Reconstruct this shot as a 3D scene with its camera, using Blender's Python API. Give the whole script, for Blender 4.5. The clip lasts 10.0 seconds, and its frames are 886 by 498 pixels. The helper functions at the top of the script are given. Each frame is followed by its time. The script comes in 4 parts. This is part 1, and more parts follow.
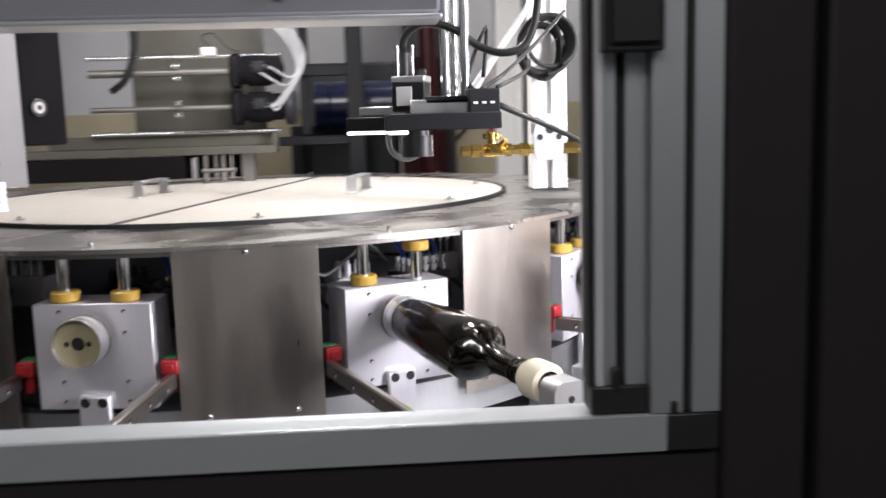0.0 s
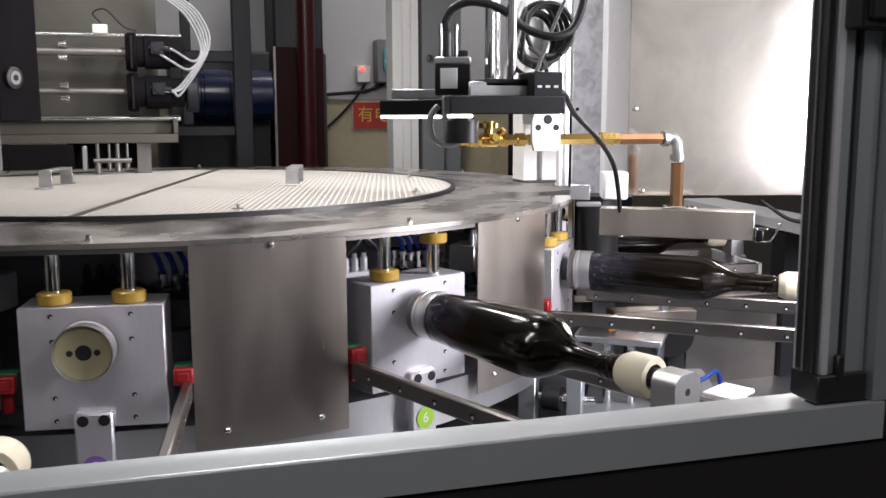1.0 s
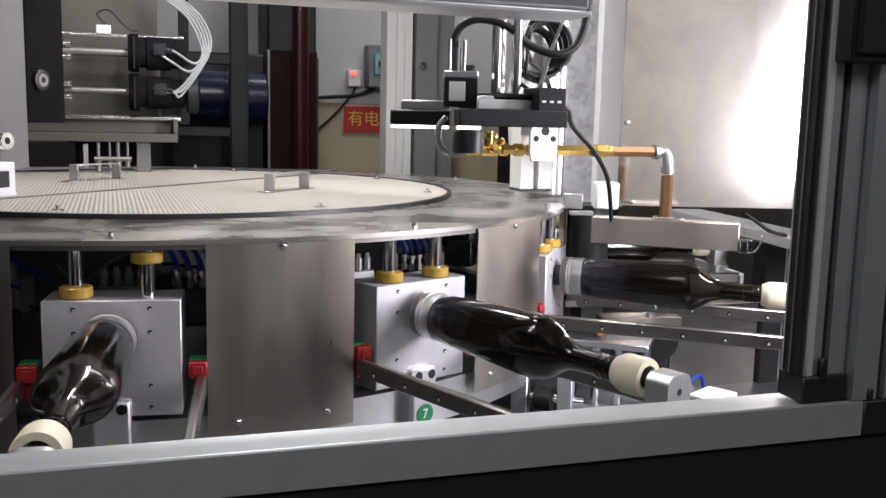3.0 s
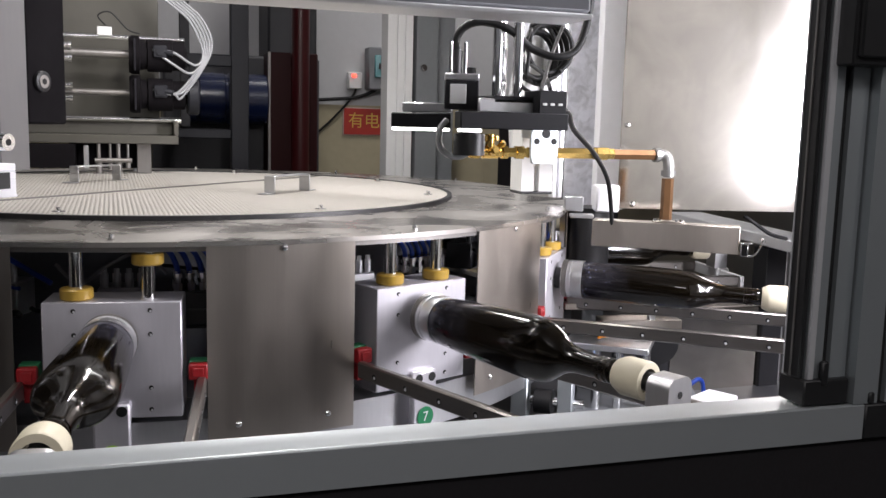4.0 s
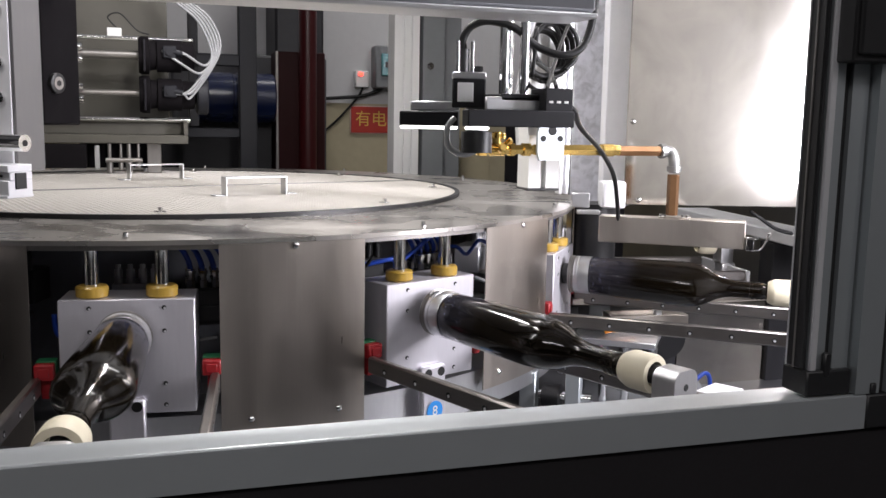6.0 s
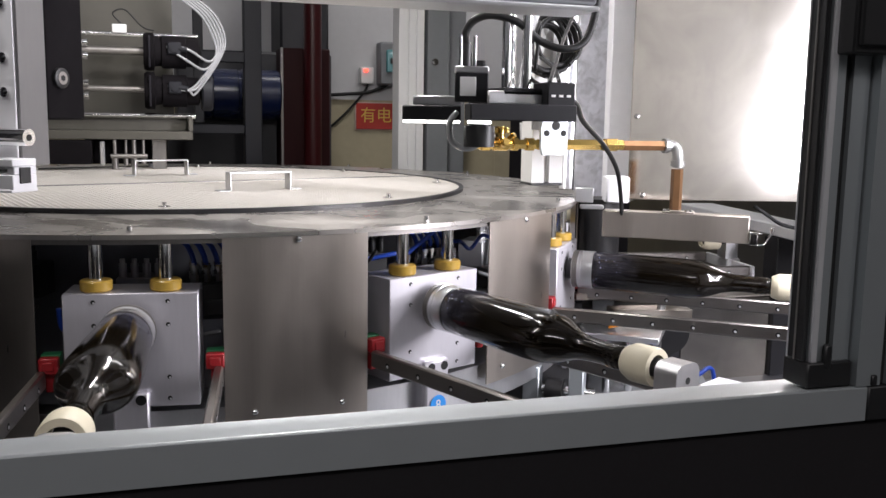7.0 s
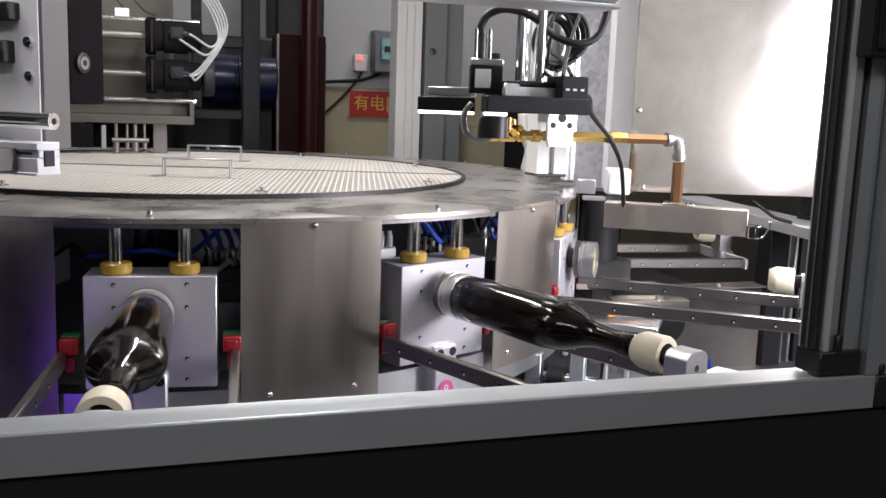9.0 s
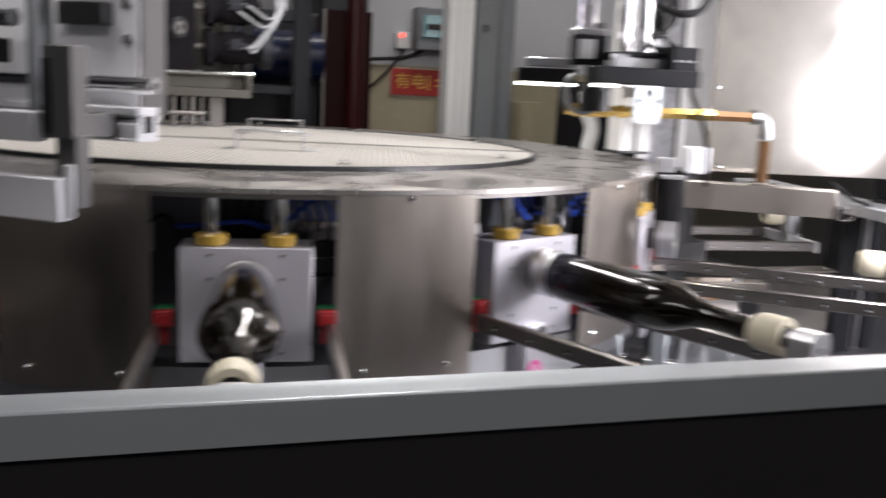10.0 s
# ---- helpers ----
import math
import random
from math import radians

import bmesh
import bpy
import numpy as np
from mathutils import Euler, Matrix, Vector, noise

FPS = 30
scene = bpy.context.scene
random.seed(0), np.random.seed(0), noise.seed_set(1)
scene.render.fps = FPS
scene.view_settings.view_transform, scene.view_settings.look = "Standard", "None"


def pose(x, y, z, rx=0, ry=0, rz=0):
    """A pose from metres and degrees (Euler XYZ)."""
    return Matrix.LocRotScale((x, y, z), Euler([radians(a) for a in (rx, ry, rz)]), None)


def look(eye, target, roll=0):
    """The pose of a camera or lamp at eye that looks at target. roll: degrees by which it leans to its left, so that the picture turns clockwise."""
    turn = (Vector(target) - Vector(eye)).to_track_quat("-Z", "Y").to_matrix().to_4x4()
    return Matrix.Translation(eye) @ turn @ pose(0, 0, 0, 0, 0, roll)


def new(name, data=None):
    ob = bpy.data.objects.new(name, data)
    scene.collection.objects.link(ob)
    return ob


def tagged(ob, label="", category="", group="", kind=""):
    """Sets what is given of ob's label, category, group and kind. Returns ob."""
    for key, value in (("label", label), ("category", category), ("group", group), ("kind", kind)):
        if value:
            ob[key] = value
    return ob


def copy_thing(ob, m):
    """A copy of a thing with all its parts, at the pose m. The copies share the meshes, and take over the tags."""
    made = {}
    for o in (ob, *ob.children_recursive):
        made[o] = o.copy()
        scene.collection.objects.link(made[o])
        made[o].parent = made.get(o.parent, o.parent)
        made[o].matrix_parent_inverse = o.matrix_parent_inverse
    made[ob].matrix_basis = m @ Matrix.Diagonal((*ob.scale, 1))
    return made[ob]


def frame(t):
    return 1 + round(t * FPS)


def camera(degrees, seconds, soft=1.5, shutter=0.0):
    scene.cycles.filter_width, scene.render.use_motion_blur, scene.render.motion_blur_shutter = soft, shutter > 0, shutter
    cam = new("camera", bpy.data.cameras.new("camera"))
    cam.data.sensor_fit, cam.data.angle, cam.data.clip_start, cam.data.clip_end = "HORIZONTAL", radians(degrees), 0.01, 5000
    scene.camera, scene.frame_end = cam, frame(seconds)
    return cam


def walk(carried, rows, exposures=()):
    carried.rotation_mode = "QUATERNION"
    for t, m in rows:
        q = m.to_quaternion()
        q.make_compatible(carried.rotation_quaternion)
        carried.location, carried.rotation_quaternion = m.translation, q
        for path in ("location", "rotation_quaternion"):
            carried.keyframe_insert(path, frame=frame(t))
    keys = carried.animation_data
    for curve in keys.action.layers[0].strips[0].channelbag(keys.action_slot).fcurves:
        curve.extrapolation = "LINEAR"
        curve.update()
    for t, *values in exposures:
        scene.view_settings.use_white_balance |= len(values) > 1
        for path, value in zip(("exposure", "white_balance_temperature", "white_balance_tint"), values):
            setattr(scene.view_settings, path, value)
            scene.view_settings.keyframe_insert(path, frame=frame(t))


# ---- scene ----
cam = camera(51.27, 10.0, soft=1.5, shutter=0.5)
ROWS = [
    (0.0, 0.285, -2.147, 1.246, -4.82, -8.14, 1.62),
    (0.2, 0.174, -2.094, 1.236, -10.30, -7.51, 1.21),
    (0.5, 0.061, -2.031, 1.242, -14.69, -8.01, 0.33),
    (0.8, -0.002, -2.017, 1.227, -16.58, -8.04, 0.56),
    (1.0, -0.031, -2.014, 1.229, -17.55, -8.27, 0.15),
    (1.5, -0.072, -2.070, 1.244, -18.08, -8.66, -0.24),
    (2.0, -0.064, -2.053, 1.237, -18.22, -8.33, -1.11),
    (2.5, -0.083, -2.061, 1.238, -18.63, -8.14, -1.20),
    (4.0, -0.085, -2.060, 1.238, -18.71, -7.88, -1.44),
    (4.5, -0.088, -2.068, 1.238, -18.64, -7.82, -1.42),
    (5.0, -0.090, -2.070, 1.239, -18.59, -7.82, -1.35),
    (5.5, -0.094, -2.074, 1.240, -18.50, -7.90, -1.20),
    (7.0, -0.089, -2.081, 1.235, -17.95, -8.22, -0.94),
    (7.5, -0.093, -2.087, 1.234, -17.88, -8.15, -1.32),
    (8.0, -0.108, -2.094, 1.232, -18.10, -8.12, -1.51),
    (8.5, -0.138, -2.092, 1.236, -18.91, -8.50, -1.89),
    (9.0, -0.140, -2.094, 1.238, -18.97, -8.92, -1.96),
    (9.5, -0.168, -2.091, 1.240, -19.81, -9.40, -2.44),
    (9.8, -0.194, -2.076, 1.234, -20.28, -9.69, -2.45),
    (9.9, -0.207, -2.053, 1.222, -19.40, -9.72, -2.12),
    (10.0, -0.238, -2.025, 1.217, -17.95, -10.02, -2.69),
]
walk(cam, [(t, pose(x, y, z, 90 + pitch, roll, yaw)) for t, x, y, z, yaw, pitch, roll in ROWS],
     exposures=[(0.0, 0.46), (0.5, 0.0), (1.0, 0.0), (2.0, 0.0), (10.0, -0.05)])

# ---- light ----
world = bpy.data.worlds.new("hall_air")
scene.world = world
world.use_nodes = True
world.node_tree.nodes["Background"].inputs[0].default_value = (0.80, 0.88, 1.0, 1)
world.node_tree.nodes["Background"].inputs[1].default_value = 0.035
scene.view_settings.exposure = 0.0


def area_lamp(name, at, target, sx, sy, watts, colour=(1, 0.98, 0.95), roll=0):
    data = bpy.data.lights.new(name, "AREA")
    data.shape, data.size, data.size_y, data.energy, data.color = "RECTANGLE", sx, sy, watts, colour
    ob = new(name, data)
    ob.matrix_world = look(at, target, roll)
    return ob


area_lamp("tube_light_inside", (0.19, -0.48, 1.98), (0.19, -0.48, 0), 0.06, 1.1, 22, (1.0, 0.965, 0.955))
area_lamp("left_fill", (-0.62, -0.92, 1.98), (-0.60, -0.92, 0), 0.06, 0.8, 5.0, (1.0, 0.965, 0.955))
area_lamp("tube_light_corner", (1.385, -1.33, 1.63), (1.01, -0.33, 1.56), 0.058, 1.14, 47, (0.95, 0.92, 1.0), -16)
area_lamp("hall_fill", (-0.9, -3.6, 3.3), (0.1, -1.2, 1.0), 2.4, 0.3, 31, (1.0, 0.95, 0.965))
area_lamp("hall_fill_side", (1.5, -3.4, 3.3), (0.6, -1.2, 1.0), 0.3, 2.4, 17, (1.0, 0.95, 0.965))
area_lamp("hall_fill_back", (1.4, 1.2, 3.4), (1.2, 2.0, 0.8), 1.6, 0.3, 27, (1.0, 0.97, 0.96))
area_lamp("uv_lamp_glow", (-0.421, -1.264, 0.745), (-0.16, -0.80, 0.87), 0.05, 0.10, 0.14, (0.22, 0.045, 1.0))


# ---- materials ----
def material(name, colour, rough=0.5, metal=0.0, grain=(40, 40, 40), vary=0.12, bump=0.05, stain=0.0, stain_scale=3.0,
             transmission=0.0, coat=0.0, emit=0.0, aniso=0.0, rvary=0.15, spec=0.5, reflection_bands=None):
    m = bpy.data.materials.new(name)
    m.use_nodes = True
    nt = m.node_tree
    b = nt.nodes["Principled BSDF"]
    b.inputs["Metallic"].default_value = metal
    b.inputs["Transmission Weight"].default_value = transmission
    b.inputs["Coat Weight"].default_value = coat
    b.inputs["Coat Roughness"].default_value = 0.08
    b.inputs["Anisotropic"].default_value = aniso
    b.inputs["Specular IOR Level"].default_value = spec
    if emit:
        b.inputs["Emission Color"].default_value = (*colour, 1)
        b.inputs["Emission Strength"].default_value = emit
    tex = nt.nodes.new("ShaderNodeTexCoord")
    mp = nt.nodes.new("ShaderNodeMapping")
    mp.inputs["Scale"].default_value = grain
    nt.links.new(tex.outputs["Object"], mp.inputs["Vector"])
    fine = nt.nodes.new("ShaderNodeTexNoise")
    fine.inputs["Scale"].default_value = 1.0
    fine.inputs["Detail"].default_value = 6
    nt.links.new(mp.outputs[0], fine.inputs["Vector"])
    broad = nt.nodes.new("ShaderNodeTexNoise")
    broad.inputs["Scale"].default_value = stain_scale
    broad.inputs["Detail"].default_value = 5
    broad.inputs["Distortion"].default_value = 0.8
    if reflection_bands:
        broad.inputs["Distortion"].default_value = 0.0
        mp2 = nt.nodes.new("ShaderNodeMapping")
        mp2.inputs["Scale"].default_value = reflection_bands
        nt.links.new(tex.outputs["Object"], mp2.inputs["Vector"])
        nt.links.new(mp2.outputs[0], broad.inputs["Vector"])
    else:
        nt.links.new(tex.outputs["Object"], broad.inputs["Vector"])
    mix = nt.nodes.new("ShaderNodeMix")
    mix.data_type = "RGBA"
    dark = tuple(max(0.0, c * (1 - vary)) for c in colour)
    lite = tuple(min(1.0, c * (1 + vary)) for c in colour)
    mix.inputs[6].default_value, mix.inputs[7].default_value = (*dark, 1), (*lite, 1)
    nt.links.new(fine.outputs["Fac"], mix.inputs[0])
    ramp = nt.nodes.new("ShaderNodeMapRange")
    ramp.inputs["From Min"].default_value, ramp.inputs["From Max"].default_value = 0.42, 0.68
    ramp.inputs["To Max"].default_value = stain
    nt.links.new(broad.outputs["Fac"], ramp.inputs["Value"])
    mix2 = nt.nodes.new("ShaderNodeMix")
    mix2.data_type = "RGBA"
    mix2.inputs[7].default_value = (*[c * 0.55 for c in colour], 1)
    nt.links.new(mix.outputs[2], mix2.inputs[6])
    nt.links.new(ramp.outputs[0], mix2.inputs[0])
    nt.links.new(mix2.outputs[2], b.inputs["Base Color"])
    rr = nt.nodes.new("ShaderNodeMapRange")
    rr.inputs["To Min"].default_value, rr.inputs["To Max"].default_value = max(0.02, rough - rvary * rough), min(1, rough + rvary * rough * 2)
    nt.links.new(broad.outputs["Fac"], rr.inputs["Value"])
    nt.links.new(rr.outputs[0], b.inputs["Roughness"])
    if bump:
        bp = nt.nodes.new("ShaderNodeBump")
        bp.inputs["Strength"].default_value = bump
        bp.inputs["Distance"].default_value = 0.002
        nt.links.new(fine.outputs["Fac"], bp.inputs["Height"])
        nt.links.new(bp.outputs[0], b.inputs["Normal"])
    return m


def bottle_glass():
    """Dark brown glass, dust and specks towards the bottle's foot holding painted bluish light."""
    m = bpy.data.materials.new("dark_olive_glass")
    m.use_nodes = True
    nt = m.node_tree
    glass = nt.nodes["Principled BSDF"]
    glass.inputs["Base Color"].default_value = (0.030, 0.020, 0.009, 1)
    glass.inputs["Roughness"].default_value = 0.115
    glass.inputs["Transmission Weight"].default_value = 0.9
    glass.inputs["IOR"].default_value = 1.48
    lit_dust = nt.nodes.new("ShaderNodeBsdfPrincipled")
    lit_dust.inputs["Base Color"].default_value = (0.42, 0.43, 0.62, 1)
    lit_dust.inputs["Roughness"].default_value = 0.55
    tex = nt.nodes.new("ShaderNodeTexCoord")
    sep = nt.nodes.new("ShaderNodeSeparateXYZ")
    nt.links.new(tex.outputs["Object"], sep.inputs[0])
    fade = nt.nodes.new("ShaderNodeMapRange")
    fade.inputs["From Min"].default_value, fade.inputs["From Max"].default_value = 0.01, 0.095
    fade.inputs["To Min"].default_value, fade.inputs["To Max"].default_value = 1.0, 0.0
    nt.links.new(sep.outputs[0], fade.inputs["Value"])
    cells = nt.nodes.new("ShaderNodeTexVoronoi")
    cells.inputs["Scale"].default_value = 150
    nt.links.new(tex.outputs["Object"], cells.inputs["Vector"])
    speck = nt.nodes.new("ShaderNodeMapRange")
    speck.inputs["From Min"].default_value, speck.inputs["From Max"].default_value = 0.13, 0.21
    speck.inputs["To Min"].default_value, speck.inputs["To Max"].default_value = 0.7, 0.0
    nt.links.new(cells.outputs["Distance"], speck.inputs["Value"])
    cloud = nt.nodes.new("ShaderNodeTexNoise")
    cloud.inputs["Scale"].default_value = 60
    cloud.inputs["Detail"].default_value = 5
    nt.links.new(tex.outputs["Object"], cloud.inputs["Vector"])
    sheen_film = nt.nodes.new("ShaderNodeMapRange")
    sheen_film.inputs["From Min"].default_value, sheen_film.inputs["From Max"].default_value = 0.3, 0.75
    sheen_film.inputs["To Min"].default_value, sheen_film.inputs["To Max"].default_value = 0.014, 0.09
    nt.links.new(cloud.outputs["Fac"], sheen_film.inputs["Value"])
    rare = nt.nodes.new("ShaderNodeMapRange")
    rare.inputs["From Min"].default_value, rare.inputs["From Max"].default_value = 0.5, 0.6
    nt.links.new(cloud.outputs["Fac"], rare.inputs["Value"])

    def maths(kind, a, b):
        n = nt.nodes.new("ShaderNodeMath")
        n.operation = kind
        nt.links.new(a, n.inputs[0])
        nt.links.new(b, n.inputs[1])
        return n.outputs[0]

    amount = maths("MULTIPLY", maths("ADD", maths("MULTIPLY", speck.outputs[0], rare.outputs[0]), sheen_film.outputs[0]), fade.outputs[0])
    mix = nt.nodes.new("ShaderNodeMixShader")
    nt.links.new(amount, mix.inputs[0])
    nt.links.new(glass.outputs[0], mix.inputs[1])
    nt.links.new(lit_dust.outputs[0], mix.inputs[2])
    nt.links.new(mix.outputs[0], nt.nodes["Material Output"].inputs["Surface"])
    return m


STEEL = material("brushed_steel", (0.52, 0.475, 0.425), 0.31, 1.0, (420, 420, 5), 0.06, 0.03, 0.32, 1, rvary=0.6, reflection_bands=(9, 9, 2.2))
STEEL_TOP = material("stainless_ring", (0.68, 0.645, 0.605), 0.19, 1.0, (30, 30, 30), 0.06, 0.012, 0.35, 7, rvary=0.95)
STEEL_SHEET = material("stainless_sheet", (0.68, 0.65, 0.60), 0.098, 1.0, (60, 60, 8), 0.05, 0.008, 0.45, 9, rvary=0.4)
ALU = material("machined_aluminium", (0.72, 0.72, 0.73), 0.34, 1.0, (200, 200, 30), 0.06, 0.03, 0.06, 8)
ALU_MATT = material("anodised_aluminium", (0.45, 0.485, 0.50), 0.42, 0.75, (20, 20, 20), 0.04, 0.01, 0.05, 2)
ALU_MATT_LIT = material("anodised_aluminium_lit", (0.57, 0.605, 0.62), 0.40, 0.75, (20, 20, 20), 0.04, 0.01, 0.08, 2)
WHITE_ALU = material("bright_aluminium", (0.78, 0.78, 0.80), 0.38, 0.6, (60, 60, 10), 0.04, 0.02, 0.05, 5)
CHROME = material("chromed_steel", (0.80, 0.80, 0.80), 0.10, 1.0, (80, 80, 80), 0.03, 0.0, 0.05, 9)
GREY_BAR = material("ground_steel_bar", (0.30, 0.28, 0.265), 0.33, 1.0, (30, 160, 160), 0.10, 0.03, 0.2, 10)
CREAM = material("cream_nylon", (0.72, 0.66, 0.50), 0.45, 0.0, (60, 60, 60), 0.05, 0.03, 0.15, 12)
FACE_SHADED = material("shaded_nylon", (0.28, 0.25, 0.15), 0.6, 0.0, (60, 60, 60), 0.08, 0.03, 0.3, 25)
YELLOW = material("yellow_polyurethane", (0.44, 0.28, 0.05), 0.30, 0.0, (50, 50, 50), 0.12, 0.02, 0.3, 15, coat=0.3)
GOLDEN = material("polished_brass", (0.66, 0.45, 0.14), 0.16, 1.0, (60, 60, 60), 0.08, 0.02, 0.2, 20)
BRONZE = material("oxidised_brass_tube", (0.20, 0.105, 0.048), 0.42, 0.7, (80, 80, 80), 0.15, 0.03, 0.35, 18)
RED = material("red_plastic", (0.30, 0.010, 0.014), 0.4, 0.0, (60, 60, 60), 0.08, 0.02, 0.1, 10)
GREEN = material("green_plastic", (0.02, 0.15, 0.06), 0.4, 0.0, (60, 60, 60), 0.08, 0.02)
BLUE = material("blue_hose", (0.02, 0.07, 0.45), 0.3, 0.0, (60, 60, 60), 0.08, 0.0)
BLACK = material("black_plastic", (0.012, 0.012, 0.013), 0.42, 0.0, (90, 90, 90), 0.2, 0.05, 0.1, 10)
BLACK_MET = material("black_anodised", (0.013, 0.013, 0.015), 0.55, 0.0, (90, 90, 90), 0.15, 0.03, 0.1, 10, spec=0.25)
DARK = material("dark_interior_paint", (0.012, 0.011, 0.014), 0.6, 0.0, (30, 30, 30), 0.2, 0.05, 0.2, 6, spec=0.2)
PANEL = material("charcoal_powder_coat", (0.017, 0.0155, 0.017), 0.6, 0.0, (300, 300, 300), 0.12, 0.10, 0.1, 2, spec=0.2)
BEAMC = material("grey_painted_steel", (0.16, 0.165, 0.18), 0.38, 0.0, (200, 200, 200), 0.06, 0.04, 0.08, 3)
HOLE = material("hole_shade", (0.006, 0.006, 0.006), 0.7, 0.0, (50, 50, 50), 0.1, 0.0)
GLASS = bottle_glass()
GRILLE = material("perforated_stainless", (0.84, 0.80, 0.73), 0.34, 0.4, (50, 50, 50), 0.06, 0.03, 0.08, 4)
CABLE = material("black_rubber_cable", (0.010, 0.010, 0.010), 0.5, 0.0, (80, 80, 80), 0.1, 0.0, spec=0.3)
WHITE_HOSE = material("clear_pneumatic_hose", (0.27, 0.275, 0.28), 0.25, 0.0, (80, 80, 80), 0.05, 0.0, coat=0.4)
WALLW = material("white_plaster", (0.55, 0.55, 0.56), 0.8, 0.0, (40, 40, 40), 0.05, 0.1, 0.12, 1.5)
WALLB = material("beige_dado_paint", (0.42, 0.37, 0.25), 0.6, 0.0, (40, 40, 40), 0.08, 0.08, 0.25, 2.5)
OXBLOOD = material("oxblood_paint", (0.022, 0.0025, 0.003), 0.45, 0.0, (40, 40, 40), 0.1, 0.03, 0.2, 4, spec=0.15)
REDPIPE = material("dark_red_gloss", (0.040, 0.003, 0.004), 0.3, 0.0, (40, 40, 40), 0.1, 0.02, 0.2, 4, spec=0.4)
FLOORM = material("grey_floor_paint", (0.16, 0.17, 0.17), 0.4, 0.0, (20, 20, 20), 0.1, 0.05, 0.3, 1.2)
GREYP = material("grey_enamel", (0.20, 0.21, 0.22), 0.4, 0.1, (60, 60, 60), 0.06, 0.03, 0.1, 3)
WHITEP = material("white_plastic", (0.75, 0.75, 0.74), 0.4, 0.0, (60, 60, 60), 0.03, 0.02)
SLIDE = material("matt_black_anodised", (0.007, 0.006, 0.007), 0.8, 0.0, (90, 90, 90), 0.2, 0.03, 0.1, 10, spec=0.08)
MID_GREY = material("mid_grey_enamel", (0.58, 0.58, 0.565), 0.5, 0.0, (60, 60, 60), 0.05, 0.02, 0.1, 3)
SATIN = material("satin_steel_panel", (0.32, 0.31, 0.295), 0.33, 0.95, (80, 80, 8), 0.06, 0.02, 0.3, 3)
MACHINE = material("dark_grey_machine_paint", (0.035, 0.035, 0.040), 0.5, 0.0, (30, 30, 30), 0.15, 0.04, 0.3, 4)
OLIVE = material("olive_steel_plate", (0.085, 0.08, 0.066), 0.5, 0.3, (30, 30, 30), 0.08, 0.02, 0.3, 5)
CARRIER = material("milled_plate", (0.15, 0.147, 0.144), 0.42, 0.4, (120, 120, 20), 0.06, 0.03, 0.12, 5)
BLOCK = material("bead_blasted_aluminium", (0.67, 0.655, 0.695), 0.36, 0.6, (200, 200, 30), 0.05, 0.03, 0.08, 9)
BRIGHT = material("clear_anodised_plate", (0.78, 0.78, 0.80), 0.35, 0.15, (90, 90, 20), 0.04, 0.02, 0.06, 6)
DULL = material("dull_steel", (0.30, 0.285, 0.27), 0.38, 0.9, (120, 120, 20), 0.10, 0.03, 0.2, 6)
STANDP = material("slate_paint", (0.013, 0.0135, 0.017), 0.5, 0.0, (60, 60, 60), 0.08, 0.03, 0.1, 3, spec=0.25)
DECK = material("oiled_dark_deck", (0.055, 0.055, 0.06), 0.35, 0.2, (30, 30, 30), 0.12, 0.03, 0.4, 4)
GREYP_L = material("pale_grey_enamel", (0.80, 0.80, 0.82), 0.4, 0.1, (60, 60, 60), 0.05, 0.02, 0.08, 3)
TEAL = material("smoked_teal_cover", (0.10, 0.28, 0.30), 0.2, 0.0, (40, 40, 40), 0.06, 0.0, coat=0.3)
GLOW_W = material("led_white", (1.0, 0.98, 0.95), 0.5, emit=6.0, bump=0)
GLOW_R = material("led_red", (1.0, 0.05, 0.03), 0.5, emit=5.0, bump=0)
STICKERS = {5: (0.22, 0.12, 0.42), 6: (0.35, 0.62, 0.05), 7: (0.015, 0.20, 0.08), 8: (0.03, 0.28, 0.75), 9: (0.65, 0.10, 0.32)}
INK = material("white_ink", (0.8, 0.8, 0.8), 0.5, bump=0)


# ---- mesh helpers ----
def box(bm, at, size, turn=0.0, bevel=0.0015, tilt=None):
    r = bmesh.ops.create_cube(bm, size=1.0)
    vs = r["verts"]
    m = Matrix.Translation(at) @ Matrix.Rotation(radians(turn), 4, "Z")
    if tilt is not None:
        m = m @ tilt
    bmesh.ops.transform(bm, matrix=m @ Matrix.Diagonal((*size, 1)), verts=vs)
    if bevel:
        es = list({e for v in vs for e in v.link_edges})
        bmesh.ops.bevel(bm, geom=es, offset=min(bevel, min(size) * 0.3), segments=1, affect="EDGES")


def rod(bm, a, b, r, seg=20, r2=None, caps=True):
    a, b = Vector(a), Vector(b)
    d = b - a
    m = Matrix.Translation((a + b) / 2) @ d.to_track_quat("Z", "Y").to_matrix().to_4x4()
    bmesh.ops.create_cone(bm, cap_ends=caps, segments=seg, radius1=r, radius2=r if r2 is None else r2, depth=d.length, matrix=m)


def lathe(bm, profile, seg=32, m=None, close=False):
    """Turns (distance along x, radius) about the x axis."""
    rings = []
    for x, r in profile:
        rings.append([bm.verts.new((x, r * math.cos(2 * math.pi * i / seg), r * math.sin(2 * math.pi * i / seg))) for i in range(seg)])
    for p, q in zip(rings, rings[1:] + ([rings[0]] if close else [])):
        for i in range(seg):
            bm.faces.new((p[i], p[(i + 1) % seg], q[(i + 1) % seg], q[i]))
    if not close:
        for ring in (rings[0], rings[-1]):
            bm.faces.new(ring)
    bmesh.ops.recalc_face_normals(bm, faces=bm.faces)
    if m is not None:
        bmesh.ops.transform(bm, matrix=m, verts=[v for r in rings for v in r])


